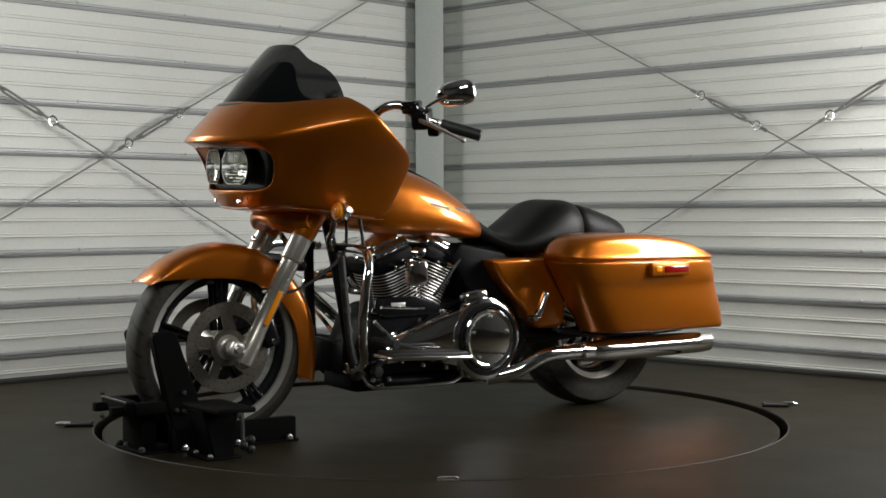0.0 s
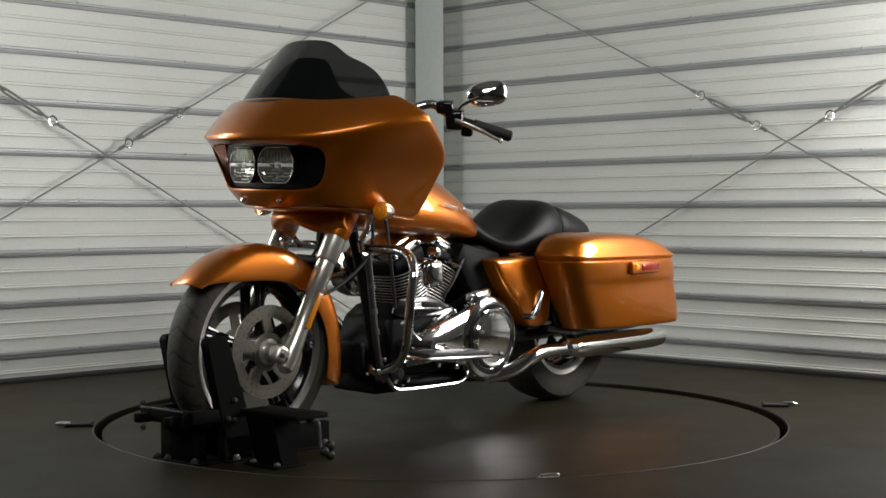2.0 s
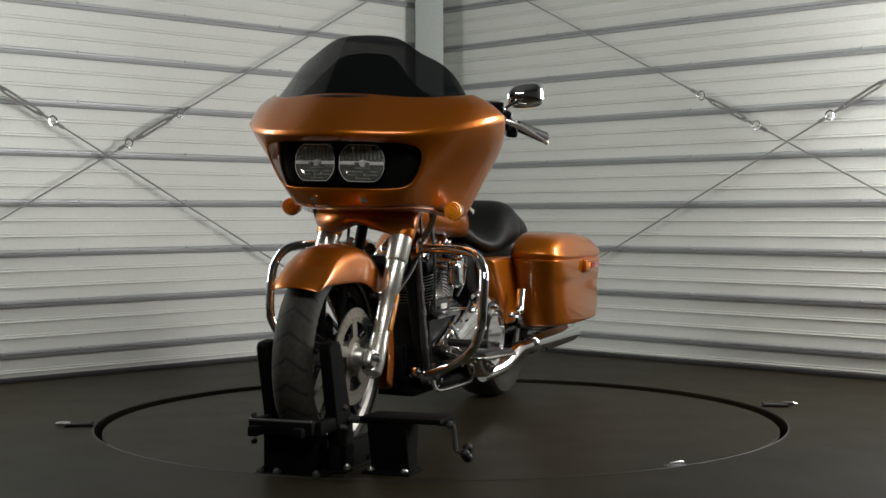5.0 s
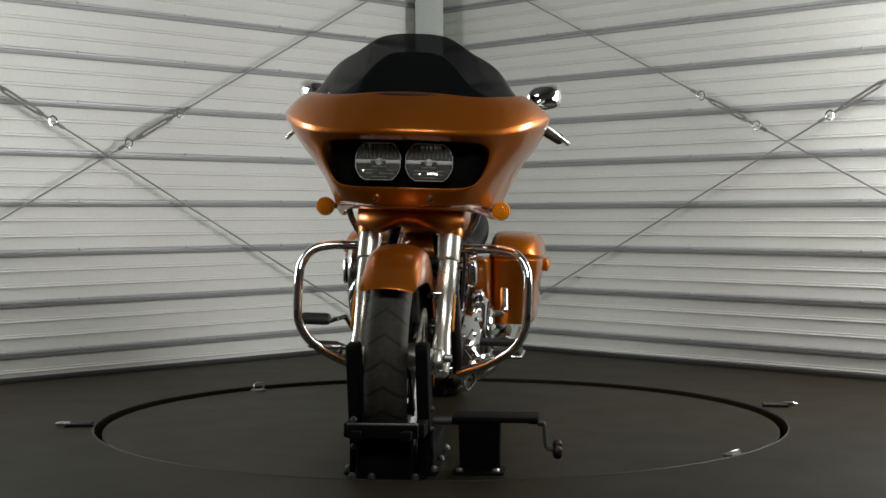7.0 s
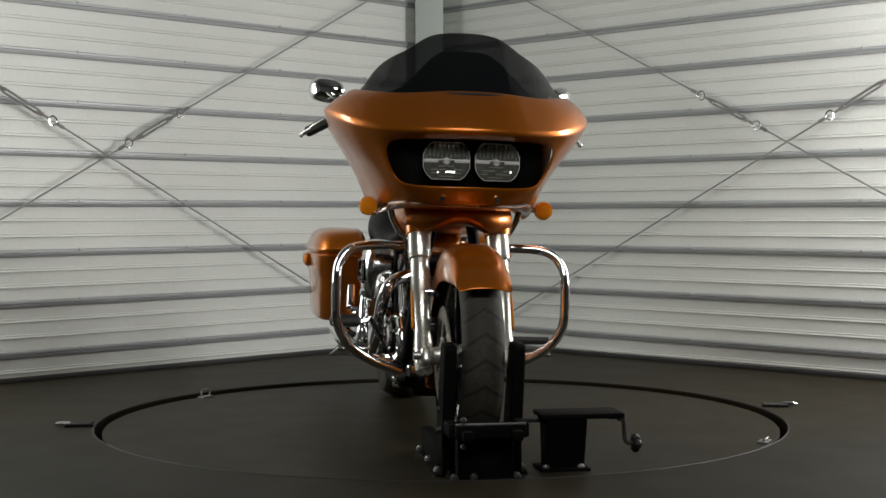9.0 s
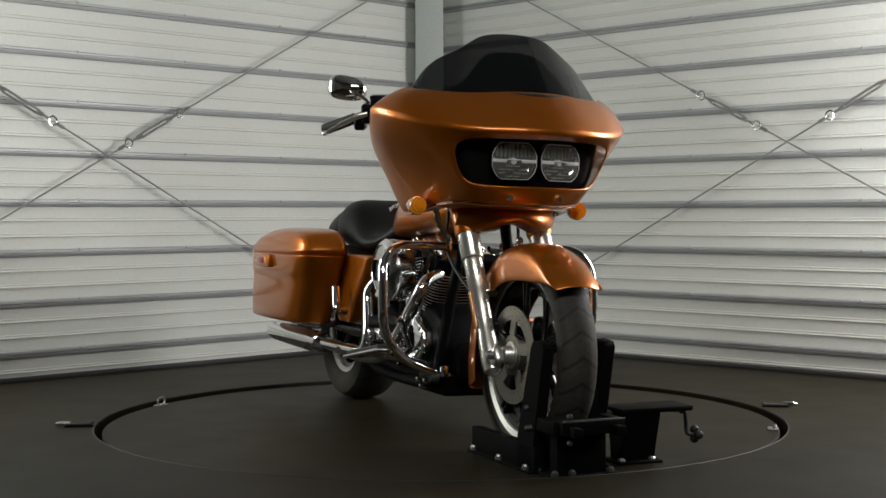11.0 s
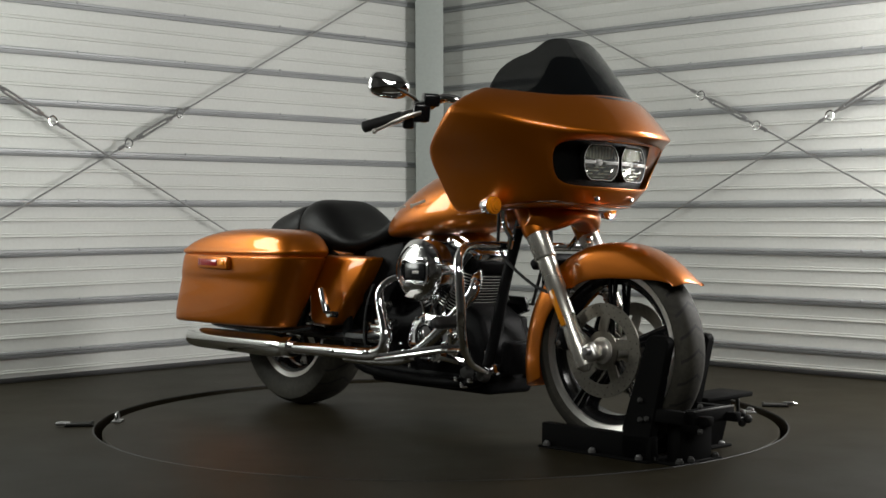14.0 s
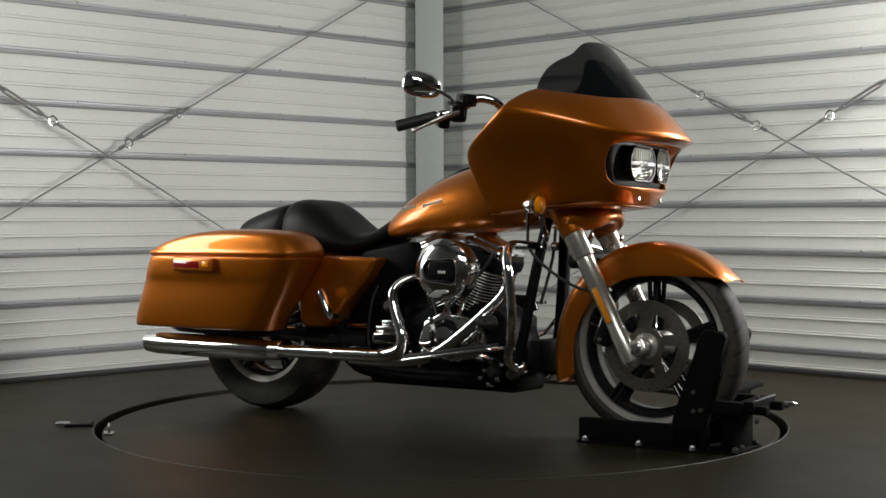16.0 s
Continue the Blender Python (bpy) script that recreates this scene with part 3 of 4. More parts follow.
def tank_and_seat(bike):
    rows = []
    for x, top, bot, w in ((-.205, .705, .685, .03), (-.185, .722, .675, .062), (-.14, .762, .668, .10), (-.07, .820, .670, .128), (.02, .870, .680, .148), (.12, .912, .685, .160), (.25, .945, .690, .165), (.38, .945, .70, .15), (.47, .92, .72, .11), (.50, .87, .76, .06)):
        h = top - bot
        sec = []
        for y, z in ((0, 1), (.32, .985), (.62, .90), (.88, .68), (1.0, .42), (.97, .16), (.80, .02), (.4, 0), (0, 0)):
            sec.append((x, w * y, bot + h * z))
        rows.append(sec + [(a, -b, c) for a, b, c in reversed(sec[1:-1])])
    t = part("fuel_tank", grid(rows, close_v=True, cap=True), M_PAINT, bike, "amber teardrop fuel tank with silver script badges", angle=3)
    subdivide(t, 2)
    bm = grid([[(x, y, z + dz) for y, dz in ((-.024, -.004), (-.02, .006), (.02, .006), (.024, -.004))] for x, z in ((-.18, .725), (-.14, .762), (-.07, .820), (.02, .870), (.12, .912), (.25, .945))])
    part("tank_console", bm, M_MATT, t, "black tank console", angle=3)
    # lettering stands as plain silver bars
    for s in (1, -1):
        for x0, n in ((-.045, 6), (.055, 8)):
            bm = bmesh.new()
            for k in range(n):
                add_box(bm, 0.0098, 0.003, 0.0095 + 0.006 * (k == 0), pose(0, 0, 0, 0, 0, 0) @ pose(0.0115 * k, 0, 0.0025 * k * 0.3, 0, 20), 0.001, 1)
            x = x0
            y = 0.146 if x0 < 0 else 0.160
            part("badge", bm, M_BADGE, t, "plain silver script badge", pose(x, (y) * s, .772 + 0.012 * (x0 > 0), -18 * s, -8, 6 * s))
    # seat: rider and passenger lobes
    def pad(name, stations, label):
        rows = []
        for x, top, bot, w in stations:
            h = top - bot
            sec = [(x, w * y, bot + h * z) for y, z in ((0, .97), (.45, .99), (.76, .90), (.96, .62), (1.0, .35), (.93, .08), (.6, 0), (0, 0))]
            rows.append(sec + [(a, -b, c) for a, b, c in reversed(sec[1:-1])])
        p = part(name, grid(rows, close_v=True, cap=True), M_SEAT, bike, label, angle=3)
        subdivide(p, 2)
        return p
    pad("rider_seat", ((-.60, .78, .66, .14), (-.585, .812, .64, .175), (-.53, .824, .63, .185), (-.475, .812, .62, .186), (-.42, .778, .612, .182), (-.36, .728, .61, .178), (-.30, .692, .612, .168), (-.25, .684, .622, .145),
        (-.205, .700, .640, .12), (-.15, .745, .660, .095), (-.115, .775, .69, .075), (-.09, .775, .74, .05)), "black vinyl rider seat with a raised bolster")
    pad("passenger_seat", ((-.868, .700, .66, .07), (-.858, .722, .645, .105), (-.82, .744, .645, .138), (-.75, .768, .645, .152), (-.67, .792, .645, .157), (-.61, .806, .65, .152), (-.598, .79, .67, .13)), "black vinyl passenger seat")


def saddlebag(bike, s):
    def shell(levels, name, label, cap=True):
        rows = []
        for z, xb, xf, yo, yi in levels:
            r = 0.05
            L = xf - xb
            sec = [(xb + 0.01, yi), (xb, yi + 0.03), (xb, yo - 0.05), (xb + 0.014, yo - 0.012), (xb + 0.06, yo), (xb + L * .5, yo + 0.004), (xf - 0.11, yo - 0.006), (xf - 0.040, yo - 0.024), (xf - 0.008, yo - 0.080), (xf, yi + 0.03), (xf - 0.01, yi)]
            zs = [z] * len(sec)
            rows.append([(x, s * y, zz) for (x, y), zz in zip(sec, zs)])
        p = part(name, grid(rows, close_v=True, cap=cap), M_PAINT, bike, label, angle=3)
        subdivide(p, 2)
        return p
    body = shell(((.320, -1.158, -.53, .350, .20), (.322, -1.166, -.522, .368, .19), (.338, -1.168, -.512, .374, .19), (.42, -1.135, -.455, .383, .19), (.505, -1.10, -.40, .386, .19), (.512, -1.097, -.397, .395, .19), (.575, -1.07, -.352, .402, .19), (.592, -1.062, -.342, .402, .19), (.594, -1.06, -.342, .398, .19)), "saddlebag", "amber hard saddlebag with a hinged lid")
    lid = shell(((.584, -1.045, -.365, .385, .20), (.586, -1.05, -.36, .390, .195), (.597, -1.066, -.345, .402, .185), (.600, -1.066, -.342, .408, .185), (.612, -1.060, -.335, .408, .185), (.617, -1.050, -.333, .402, .185), (.650, -.985, -.350, .398, .19), (.678, -.87, -.380, .387, .20), (.693, -.76, -.43, .366, .21), (.698, -.68, -.50, .33, .22)), "saddlebag_lid", "amber saddlebag lid with a curved top")
    lid.parent = body
    part("latch_cover", box(0.20, 0.024, 0.052, pose(-.80, .408 * s, .563, 0, 1), 0.008, 3), M_PAINT, body)
    part("reflector", box(0.125, 0.01, 0.026, pose(-.83, .419 * s, .563, 0, 1), 0.004), M_RED, body, "red side reflector")
    part("side_marker", box(0.03, 0.012, 0.022, pose(-.735, .4185 * s, .565), 0.004), M_AMBER, body)


def side_panel(bike, s):
    out = [(-.43, .602), (-.26, .603), (-.115, .598), (-.165, .52), (-.245, .44), (-.315, .36), (-.335, .338), (-.44, .338), (-.462, .36), (-.467, .44), (-.485, .455), (-.50, .48)]
    p = part("side_panel", extrude_outline(out, 0.10 * s, 0.205 * s, 0.016, 3), M_PAINT, bike, "amber side panel under the seat")
    return p


def muffler(bike, s):
    y = 0.245 * s
    pts = [(-1.185, y, .252), (-1.18, y, .252), (-1.13, y, .25), (-.62, y, .248), (-.55, y, .248), (-.53, y, .248)]
    mf = part("muffler", tube(pts, [0.034, 0.040, 0.043, 0.045, 0.036, 0.030], 24), M_CHROME, bike, "long chrome slash-cut muffler")
    part("muffler_end", tube([(-1.187, y, .252), (-1.180, y, .252)], [0.026, 0.030], 20), M_MATT, mf)
    part("clamp", tube([(-.555, y, .248), (-.55, y, .248), (-.505, y, .25), (-.50, y, .25)], [0.036, 0.040, 0.040, 0.036], 20), M_CHROME, mf)


def engine(bike):
    cx, cz = 0.14, 0.36
    case = extrude_outline([(-.02, .20), (.10, .175), (.30, .175), (.38, .22), (.40, .30), (.36, .40), (.30, .44), (.18, .455), (.06, .44), (-.02, .40), (-.16, .40), (-.22, .34), (-.22, .24), (-.16, .20)], -0.105, 0.105, 0.02, 3)
    part("crankcase", case, M_MATT, bike, "wrinkle-black crankcase")
    for lean, name in ((-22.5, "front"), (22.5, "rear")):
        m = pose(cx, 0, cz, 0, -lean)
        body = bmesh.new()
        add_tube(body, [(0, 0, 0.06), (0, 0, 0.20)], 0.062, 24)
        cyl = part("cylinder", body, M_MATT, bike, "black finned air-cooled cylinder", m)
        for k in range(14):
            z = 0.085 + 0.0112 * k
            w = 0.098 if k < 9 else 0.104
            o = []
            for q in range(24):
                a = 2 * math.pi * q / 24
                c, s = math.cos(a), math.sin(a)
                o.append((math.copysign(abs(c) ** 0.6, c) * w * 0.84, math.copysign(abs(s) ** 0.6, s) * w * 1.12))
            bm = grid([[(x * f, y * f, z + dz) for x, y in o] for f, dz in ((0.55, -0.0022), (1.0, -0.0012), (1.0, 0.0012), (0.55, 0.0022))], close_v=True, cap=True)
            part("fin", bm, M_MATT, cyl)
            part("fin_edge", grid([[(x * f, y * f, z + dz) for x, y in o] for f, dz in ((1.003, -0.0014), (1.008, 0.0), (1.003, 0.0014))], close_v=True), M_SATIN, cyl)
        head = box(0.165, 0.21, 0.052, pose(0, 0, 0.262), 0.014, 3)
        part("cylinder_head", head, M_MATT, cyl)
        rc = bmesh.new()
        add_box(rc, 0.165, 0.19, 0.042, pose(0, 0, 0.299), 0.016, 3)
        add_box(rc, 0.125, 0.15, 0.03, pose(0, 0, 0.323), 0.013, 3)
        part("rocker_cover", rc, M_CHROME, cyl, "chrome rocker cover")
        for s in (1, -1):
            part("pushrod_tube", tube([(0.028 * s - 0.01, -0.108, 0.03), (0.022 * s, -0.112, 0.26)], 0.0095, 10), M_CHROME, cyl)
            part("spark_plug", tube([(0.05 * s * 0.4, 0.095, 0.25), (0.05 * s * 0.6, 0.15, 0.245)], [0.012, 0.008], 10), M_CHROME, cyl)
        for s in (1, -1):
            for x in (-0.065, 0.065):
                part("head_bolt", lathe([(0.0, 0.012 * s), (0.008, 0.011 * s), (0.009, 0.0)], 8, pose(x, 0.095 * s, 0.30)), M_CHROME, cyl)
    # air cleaner, right side
    rot = pose(.19, -.165, .558)
    ac = part("air_cleaner", lathe([(0.094, 0.0), (0.106, -0.01), (0.108, -0.062), (0.104, -0.080), (0.090, -0.094), (0.062, -0.102), (0.0, -0.105)], 48, rot), M_SMOKED, bike, "round chrome air cleaner with a black badge panel")
    part("badge_panel", box(.122, .008, .076, pose(.200, -.2665, .556), 0.014, 3), M_BLACK, ac, "gloss black badge panel")
    part("air_cleaner_band", lathe([(0.106, -0.072), (0.109, -0.080), (0.097, -0.094), (0.088, -0.098), (0.084, -0.094)], 48, rot, (15, 200)), M_CHROME, ac, "chrome trim arc")
    bm = bmesh.new()
    o = [(.052 * (1 if k in (0, 3) else -1), 0) for k in range(4)]
    ring = rounded([(-.052, 0, -.036), (-.067, 0, 0), (-.052, 0, .036), (.0, 0, .039), (.06, 0, .038), (.063, 0, -.038), (0, 0, -.039), (-.052, 0, -.036)], 4)
    part("badge_rim", tube([Vector((.197, -.2715, .555)) + p for p in ring], 0.0045, 8), M_CHROME, ac, "chrome badge rim")
    for k in range(3):
        part("badge_mark", box(0.0075, 0.003, 0.010, pose(.195 + 0.011 * k, -.2715, .553), 0.001), M_BADGE, ac, "plain silver marks")
    part("emblem", extrude_outline([(.15, .470), (.18, .490), (.215, .493), (.23, .485), (.205, .476), (.195, .466), (.17, .464)], -.262, -.270, 0.0015, 1), M_SATIN, ac, "small silver emblem")
    # right: cam cover, transmission cover, exhaust
    cam_m = pose(.145, -.105, .325)
    cc = part("cam_cover", extrude_outline([(.02, .30), (.06, .25), (.15, .232), (.26, .25), (.31, .30), (.29, .36), (.22, .40), (.12, .41), (.05, .38)], -.10, -.145, 0.012, 3), M_CHROME, bike, "chrome cam cover")
    part("timer_ring", lathe([(0.064, -0.035), (0.062, -0.052), (0.044, -0.058), (0.040, -0.048)], 32, cam_m), M_BLACK, cc)
    part("timer_cap", lathe([(0.040, -0.05), (0.037, -0.060), (0.0, -0.063)], 32, cam_m), M_CHROME, cc)
    for k in range(5):
        a = radians(72 * k + 18)
        part("screw", lathe([(0.0, -0.006), (0.0055, -0.005), (0.006, 0)], 8, pose(.145 + .053 * math.cos(a), -.160, .325 + .053 * math.sin(a))), M_CHROME, cc)
    for x, z in ((.05, .27), (.10, .245), (.20, .245), (.28, .29), (.27, .36), (.20, .395), (.08, .385)):
        part("screw", lathe([(0.0, -0.008), (0.007, -0.006), (0.0075, 0)], 8, pose(x, -.143, z)), M_CHROME, cc)
    tc = part("gearbox_cover", box(.125, .05, .048, pose(-.085, -.165, .312), 0.016, 3), M_CHROME, bike, "stacked chrome gearbox side cover")
    part("cover_rib", box(.105, .05, .022, pose(-.075, -.165, .346), 0.008, 3), M_CHROME, tc)
    part("cover_rib", box(.080, .05, .020, pose(-.063, -.165, .368), 0.008, 3), M_CHROME, tc)
    part("cover_face", box(.095, .006, .026, pose(-.085, -.191, .312), 0.003), M_BLACK, tc)
    part("gearbox", box(.20, .20, .20, pose(-.14, 0, .34), 0.03, 3), M_MATT, bike, "black gearbox casing")
    part("clutch_cable_boss", lathe([(0.0, -0.03), (0.02, -0.028), (0.026, 0.0)], 20, pose(-.095, -.13, .425)), M_CHROME, bike)
    ex = part("exhaust_pipe", tube(rounded([(.04, -.17, .535), (.0, -.205, .518), (-.024, -.23, .480), (-.016, -.235, .43), (.010, -.24, .37), (.030, -.245, .32), (.014, -.245, .275), (-.05, -.245, .255), (-.15, -.245, .251), (-.30, -.245, .25), (-.52, -.245, .249)], 5), [.011 + .013 * min(1, k / 30) for k in range(51)], 16), M_CHROME, bike, "chrome exhaust heat shield sweeping back")
    part("front_header", tube(rounded([(.35, -.11, .55), (.41, -.18, .53), (.42, -.21, .485), (.34, -.215, .41), (.25, -.215, .338), (.18, -.218, .288), (.10, -.22, .25), (-.02, -.225, .235), (-.2, -.235, .235)], 4), 0.021, 14), M_CHROME, ex, "chrome front header shield")
    for x, z in ((-.25, .252), (-.05, .262)):
        part("shield_clip", box(.03, .03, .012, pose(x, -.262, z), 0.003), M_CHROME, ex)
    # left: primary drive
    prim = []
    for k in range(40):
        a = 2 * math.pi * k / 40
        c, s = math.cos(a), math.sin(a)
        x = -.075 + .140 * c if c < 0 else -.075 + .40 * c
        hgt = .142 - (.075 * max(0, c) ** 0.7)
        prim.append((x, .322 + hgt * s - 0.01 * max(0, c)))
    rows = []
    for y, f in ((.10, 1.0), (.155, 1.0), (.180, .97), (.196, .90), (.204, .78), (.206, .4)):
        rows.append([(-.02 + (x + .02) * f, y, .318 + (z - .318) * f) for x, z in prim])
    pc = part("primary_cover", grid(rows, close_v=True, cap=True), M_CHROME, bike, "polished chrome primary drive cover", angle=0.5)
    dm = pose(-.090, .200, .314)
    part("cover_ring", lathe([(.155, -.04), (.155, -.012), (.147, .010), (.130, .018), (.114, .020), (.108, .008)], 56, dm), M_CHROME, pc)
    part("cover_dark_band", lathe([(.133, .0185), (.124, .0215), (.115, .0205)], 56, dm), M_BLACK, pc)
    dc = part("derby_cover", lathe([(.108, .006), (.108, .026), (.102, .034), (.095, .033), (.090, .030), (0.0, .040)], 56, dm), M_CHROME, pc, "round mirror-chrome derby cover")
    for k in range(5):
        a = radians(72 * k - 54)
        part("screw", lathe([(0.0, .008), (.005, .007), (.0055, 0)], 8, pose(-.088 + .080 * math.cos(a), .232, .318 + .080 * math.sin(a))), M_ZINC, dc)
    part("cover_peak", box(.11, .05, .06, pose(-.055, .178, .462, 0, 8), 0.02, 3), M_CHROME, pc)
    for x, z in ((.30, .35), (.32, .30), (.27, .255), (.18, .235), (.08, .22), (-.02, .185), (-.12, .178), (-.20, .25), (-.21, .37), (.20, .395), (.10, .42)):
        part("screw", lathe([(0.0, .011), (.008, .009), (.009, 0)], 8, pose(x, .190, z)), M_CHROME, pc)
    part("inner_primary", extrude_outline([(-.23, .20), (.36, .20), (.36, .40), (.0, .44), (-.10, .48), (-.22, .42)], .09, .135, 0.012, 2), M_MATT, bike, "black inner primary case")
    hc = part("horn_cover", box(.085, .05, .095, pose(.19, .165, .555, 0, 4), 0.02, 4), M_CHROME, bike, "chrome waterfall horn cover")
    part("horn_nut", lathe([(0.0, .04), (.016, .036), (.02, .0)], 16, pose(.185, .15, .63)), M_CHROME, hc)
    # bottom and frame
    part("kickstand", tube(rounded([(.41, .165, .205), (.385, .172, .172), (.33, .178, .162), (.10, .182, .160), (.03, .180, .166), (-.02, .172, .190)], 4), .0065, 10), M_CHROME, bike, "folded chrome kickstand")
    for f in (0.25, 0.55, 0.80):
        a, b = Vector((.476, .131, .60)), Vector((.454, .153, .32))
        part("hose_sleeve", tube([a.lerp(b, f), a.lerp(b, f + 0.07)], .0140, 12), M_DARKSTEEL, bike)
    part("cooler_hose", tube(rounded([(.478, .128, .62), (.466, .142, .45), (.452, .155, .29), (.42, .15, .22)], 4), .0125, 10), M_RUBBER, bike, "black hose with bright sleeves")
    part("oil_pan", box(.62, .22, .07, pose(.10, 0, .175), 0.02, 3), M_MATT, bike, "black oil pan and lower frame")
    for s in (1, -1):
        part("frame_tube", tube(rounded([(.50, .06 * s, .74), (.475, .10 * s, .55), (.44, .13 * s, .30), (.40, .13 * s, .21), (.30, .13 * s, .175), (-.10, .13 * s, .175), (-.28, .13 * s, .22), (-.32, .13 * s, .38), (-.22, .12 * s, .60)], 4), 0.019, 12), M_MATT, bike, "black frame tube")
    part("regulator", box(.05, .18, .11, pose(.465, 0, .27), 0.012, 2), M_MATT, bike, "black finned regulator")
    part("battery_box", box(.24, .19, .30, pose(-.24, 0, .50), 0.03, 2), M_MATT, bike, "black frame cover")
    part("frame_cover", extrude_outline([(-.24, .62), (-.02, .66), (.02, .60), (-.05, .50), (-.10, .42), (-.24, .42)], -.135, .135, 0.02, 2), M_MATT, bike, "black frame cover")
    for s in (1, -1):
        part("swingarm", tube([(-.20, .12 * s, .30), (-.45, .125 * s, .30), (-.80, .125 * s, .315)], [.03, .026, .02], 10), M_BLACK, bike)
        part("bag_rail", tube(rounded([(-.42, .22 * s, .33), (-.60, .24 * s, .305), (-.95, .24 * s, .305), (-1.06, .235 * s, .315), (-1.08, .21 * s, .33)], 3), 0.011, 8), M_BLACK, bike)
        part("shock", tube([(-.62, .135 * s, .32), (-.50, .135 * s, .58)], .028, 12), M_BLACK, bike)
        # floorboards
        board = pose(.255, .308 * s, .282, 0, -2.5) if s > 0 else pose(.275, .308 * s, .278, 0, -9)
        fb = part("floorboard", box(.345, .112, .014, board, 0.006, 3), M_CHROME, bike, "chrome floorboard with rubber pad")
        part("rubber_pad", box(.32, .094, .014, board @ pose(0, 0, .012), 0.005, 2), M_RUBBER, fb)
        part("board_arm", tube([(.15, .13 * s, .24), (.15, .30 * s, .27)], .013, 8), M_CHROME, fb)
        part("board_arm", tube([(.36, .13 * s, .24), (.36, .30 * s, .28)], .013, 8), M_CHROME, fb)
        # passenger peg, folded up
        pg = part("passenger_peg", box(.024, .03, .105, pose(-.300, .262 * s, .435, 3 * s, -26), 0.010, 3), M_CHROME, bike, "folded chrome passenger peg")
        part("peg_mount", tube([(-.272, .225 * s, .385), (-.275, .262 * s, .388)], .014, 10), M_CHROME, pg)
        # guard bar
        path = rounded([(.455, .07 * s, .648), (.475, .20 * s, .650), (.49, .285 * s, .648), (.505, .340 * s, .633), (.52, .372 * s, .592), (.535, .380 * s, .54), (.545, .380 * s, .44), (.540, .372 * s, .385), (.522, .345 * s, .335), (.490, .300 * s, .295), (.455, .235 * s, .258), (.43, .15 * s, .228)], 5)
        part("engine_guard", tube(path, 0.0155, 14), M_CHROME, bike, "chrome tubular engine guard")
        part("guard_clamp", box(.05, .04, .04, pose(.43, .118 * s, .231), 0.01, 2), M_CHROME, bike)
    part("brake_pedal", box(.03, .105, .042, pose(.43, -.340, .395, 0, -30), 0.014, 3), M_RUBBER, bike, "black rubber brake pedal pad")
    part("brake_lever", tube([(.425, -.32, .38), (.36, -.25, .40), (.30, -.19, .30)], .009, 8), M_CHROME, bike)
    part("shift_rod", tube([(.36, .20, .445), (.18, .20, .435)], .005, 8), M_CHROME, bike, "chrome shift rod")
    part("shift_lever", tube([(.40, .22, .40), (.33, .24, .33), (.24, .26, .30)], .008, 8), M_CHROME, bike)
    part("shift_peg", tube([(.40, .22, .335), (.40, .36, .335)], .014, 10), M_RUBBER, bike)
    part("left_header", tube(rounded([(-.52, .245, .249), (-.40, .245, .247), (-.33, .243, .240), (-.27, .235, .215), (-.21, .215, .185), (-.12, .17, .165)], 4), [0.028] * 21, 14), M_CHROME, bike, "chrome left exhaust crossover")
    part("case_plate", extrude_outline([(-.03, .405), (.18, .475), (.34, .47), (.36, .42), (.30, .40)], .125, .145, 0.006, 2), M_BLACK, bike, "gloss black plate with a blank maker's strip")
    part("plate_mark", box(.06, .004, .018, pose(.255, .147, .445), 0.002), M_BADGE, bike, "plain silver strip")
    # cables and hoses
    for pts, r in (([(.45, .13, .95), (.42, .15, .75), (.40, .16, .60), (.36, .15, .44)], .006), ([(.45, -.10, .95), (.46, -.13, .72), (.48, -.13, .62), (.62, -.12, .52), (.74, -.105, .49)], .0055),
                   ([(.45, .10, .95), (.46, .13, .72), (.48, .13, .62), (.62, .12, .52), (.74, .105, .49)], .0055), ([(-.13, -.17, .50), (-.15, -.185, .42), (-.16, -.185, .30), (-.14, -.17, .22)], .004),
                   ([(-.02, .13, .60), (.06, .15, .52), (.10, .14, .47)], .006), ([(.33, -.13, .62), (.26, -.15, .52), (.16, -.14, .43)], .006)):
        part("cable", tube(rounded(pts), r, 8), M_RUBBER, bike)
    rng = random.Random(5)
    for k in range(26):
        s = -1 if k % 2 else 1
        x, z = rng.uniform(-.2, .42), rng.uniform(.20, .30)
        part("bolt", lathe([(0.0, .012 * s), (.008, .010 * s), (.010, 0)], 8, pose(x, .118 * s, z)), M_CHROME, bike)
    for x, z, r in ((.34, .215, .022), (.30, .19, .010), (.365, .19, .010), (.33, .17, .010), (.42, .21, .022)):
        for s in (1, -1):
            part("lower_mount", lathe([(0.0, .03 * s), (r * .8, .028 * s), (r, .015 * s), (r, 0)], 16, pose(x, .135 * s, z)), M_CHROME if r < .02 else M_DARKSTEEL, bike)
    # calipers
    for s in (1, -1):
        cl = part("brake_caliper", box(.06, .055, .115, pose(.742, .088 * s, .375, 0, 20), 0.016, 3), M_BLACK, bike, "black brake caliper")
        for dz in (-.035, .035):
            part("caliper_bolt", lathe([(0.0, .008 * s), (.009, .007 * s), (.010, 0)], 10, pose(.742 + dz * .3, .115 * s, .375 + dz)), M_CHROME, cl)
    part("fork_lock_cover", lathe([(0.0, .012), (.010, .010), (.013, 0)], 12, pose(.745, 0, .675) @ Matrix.Rotation(radians(-90), 4, "Z")), M_CHROME, bike)
    for s in (1, -1):
        part("fairing_bolt", lathe([(0.0, .008), (.008, .007), (.010, 0)], 12, pose(.846, .085 * s, .805) @ Matrix.Rotation(radians(-90), 4, "Z")), M_CHROME, bike)


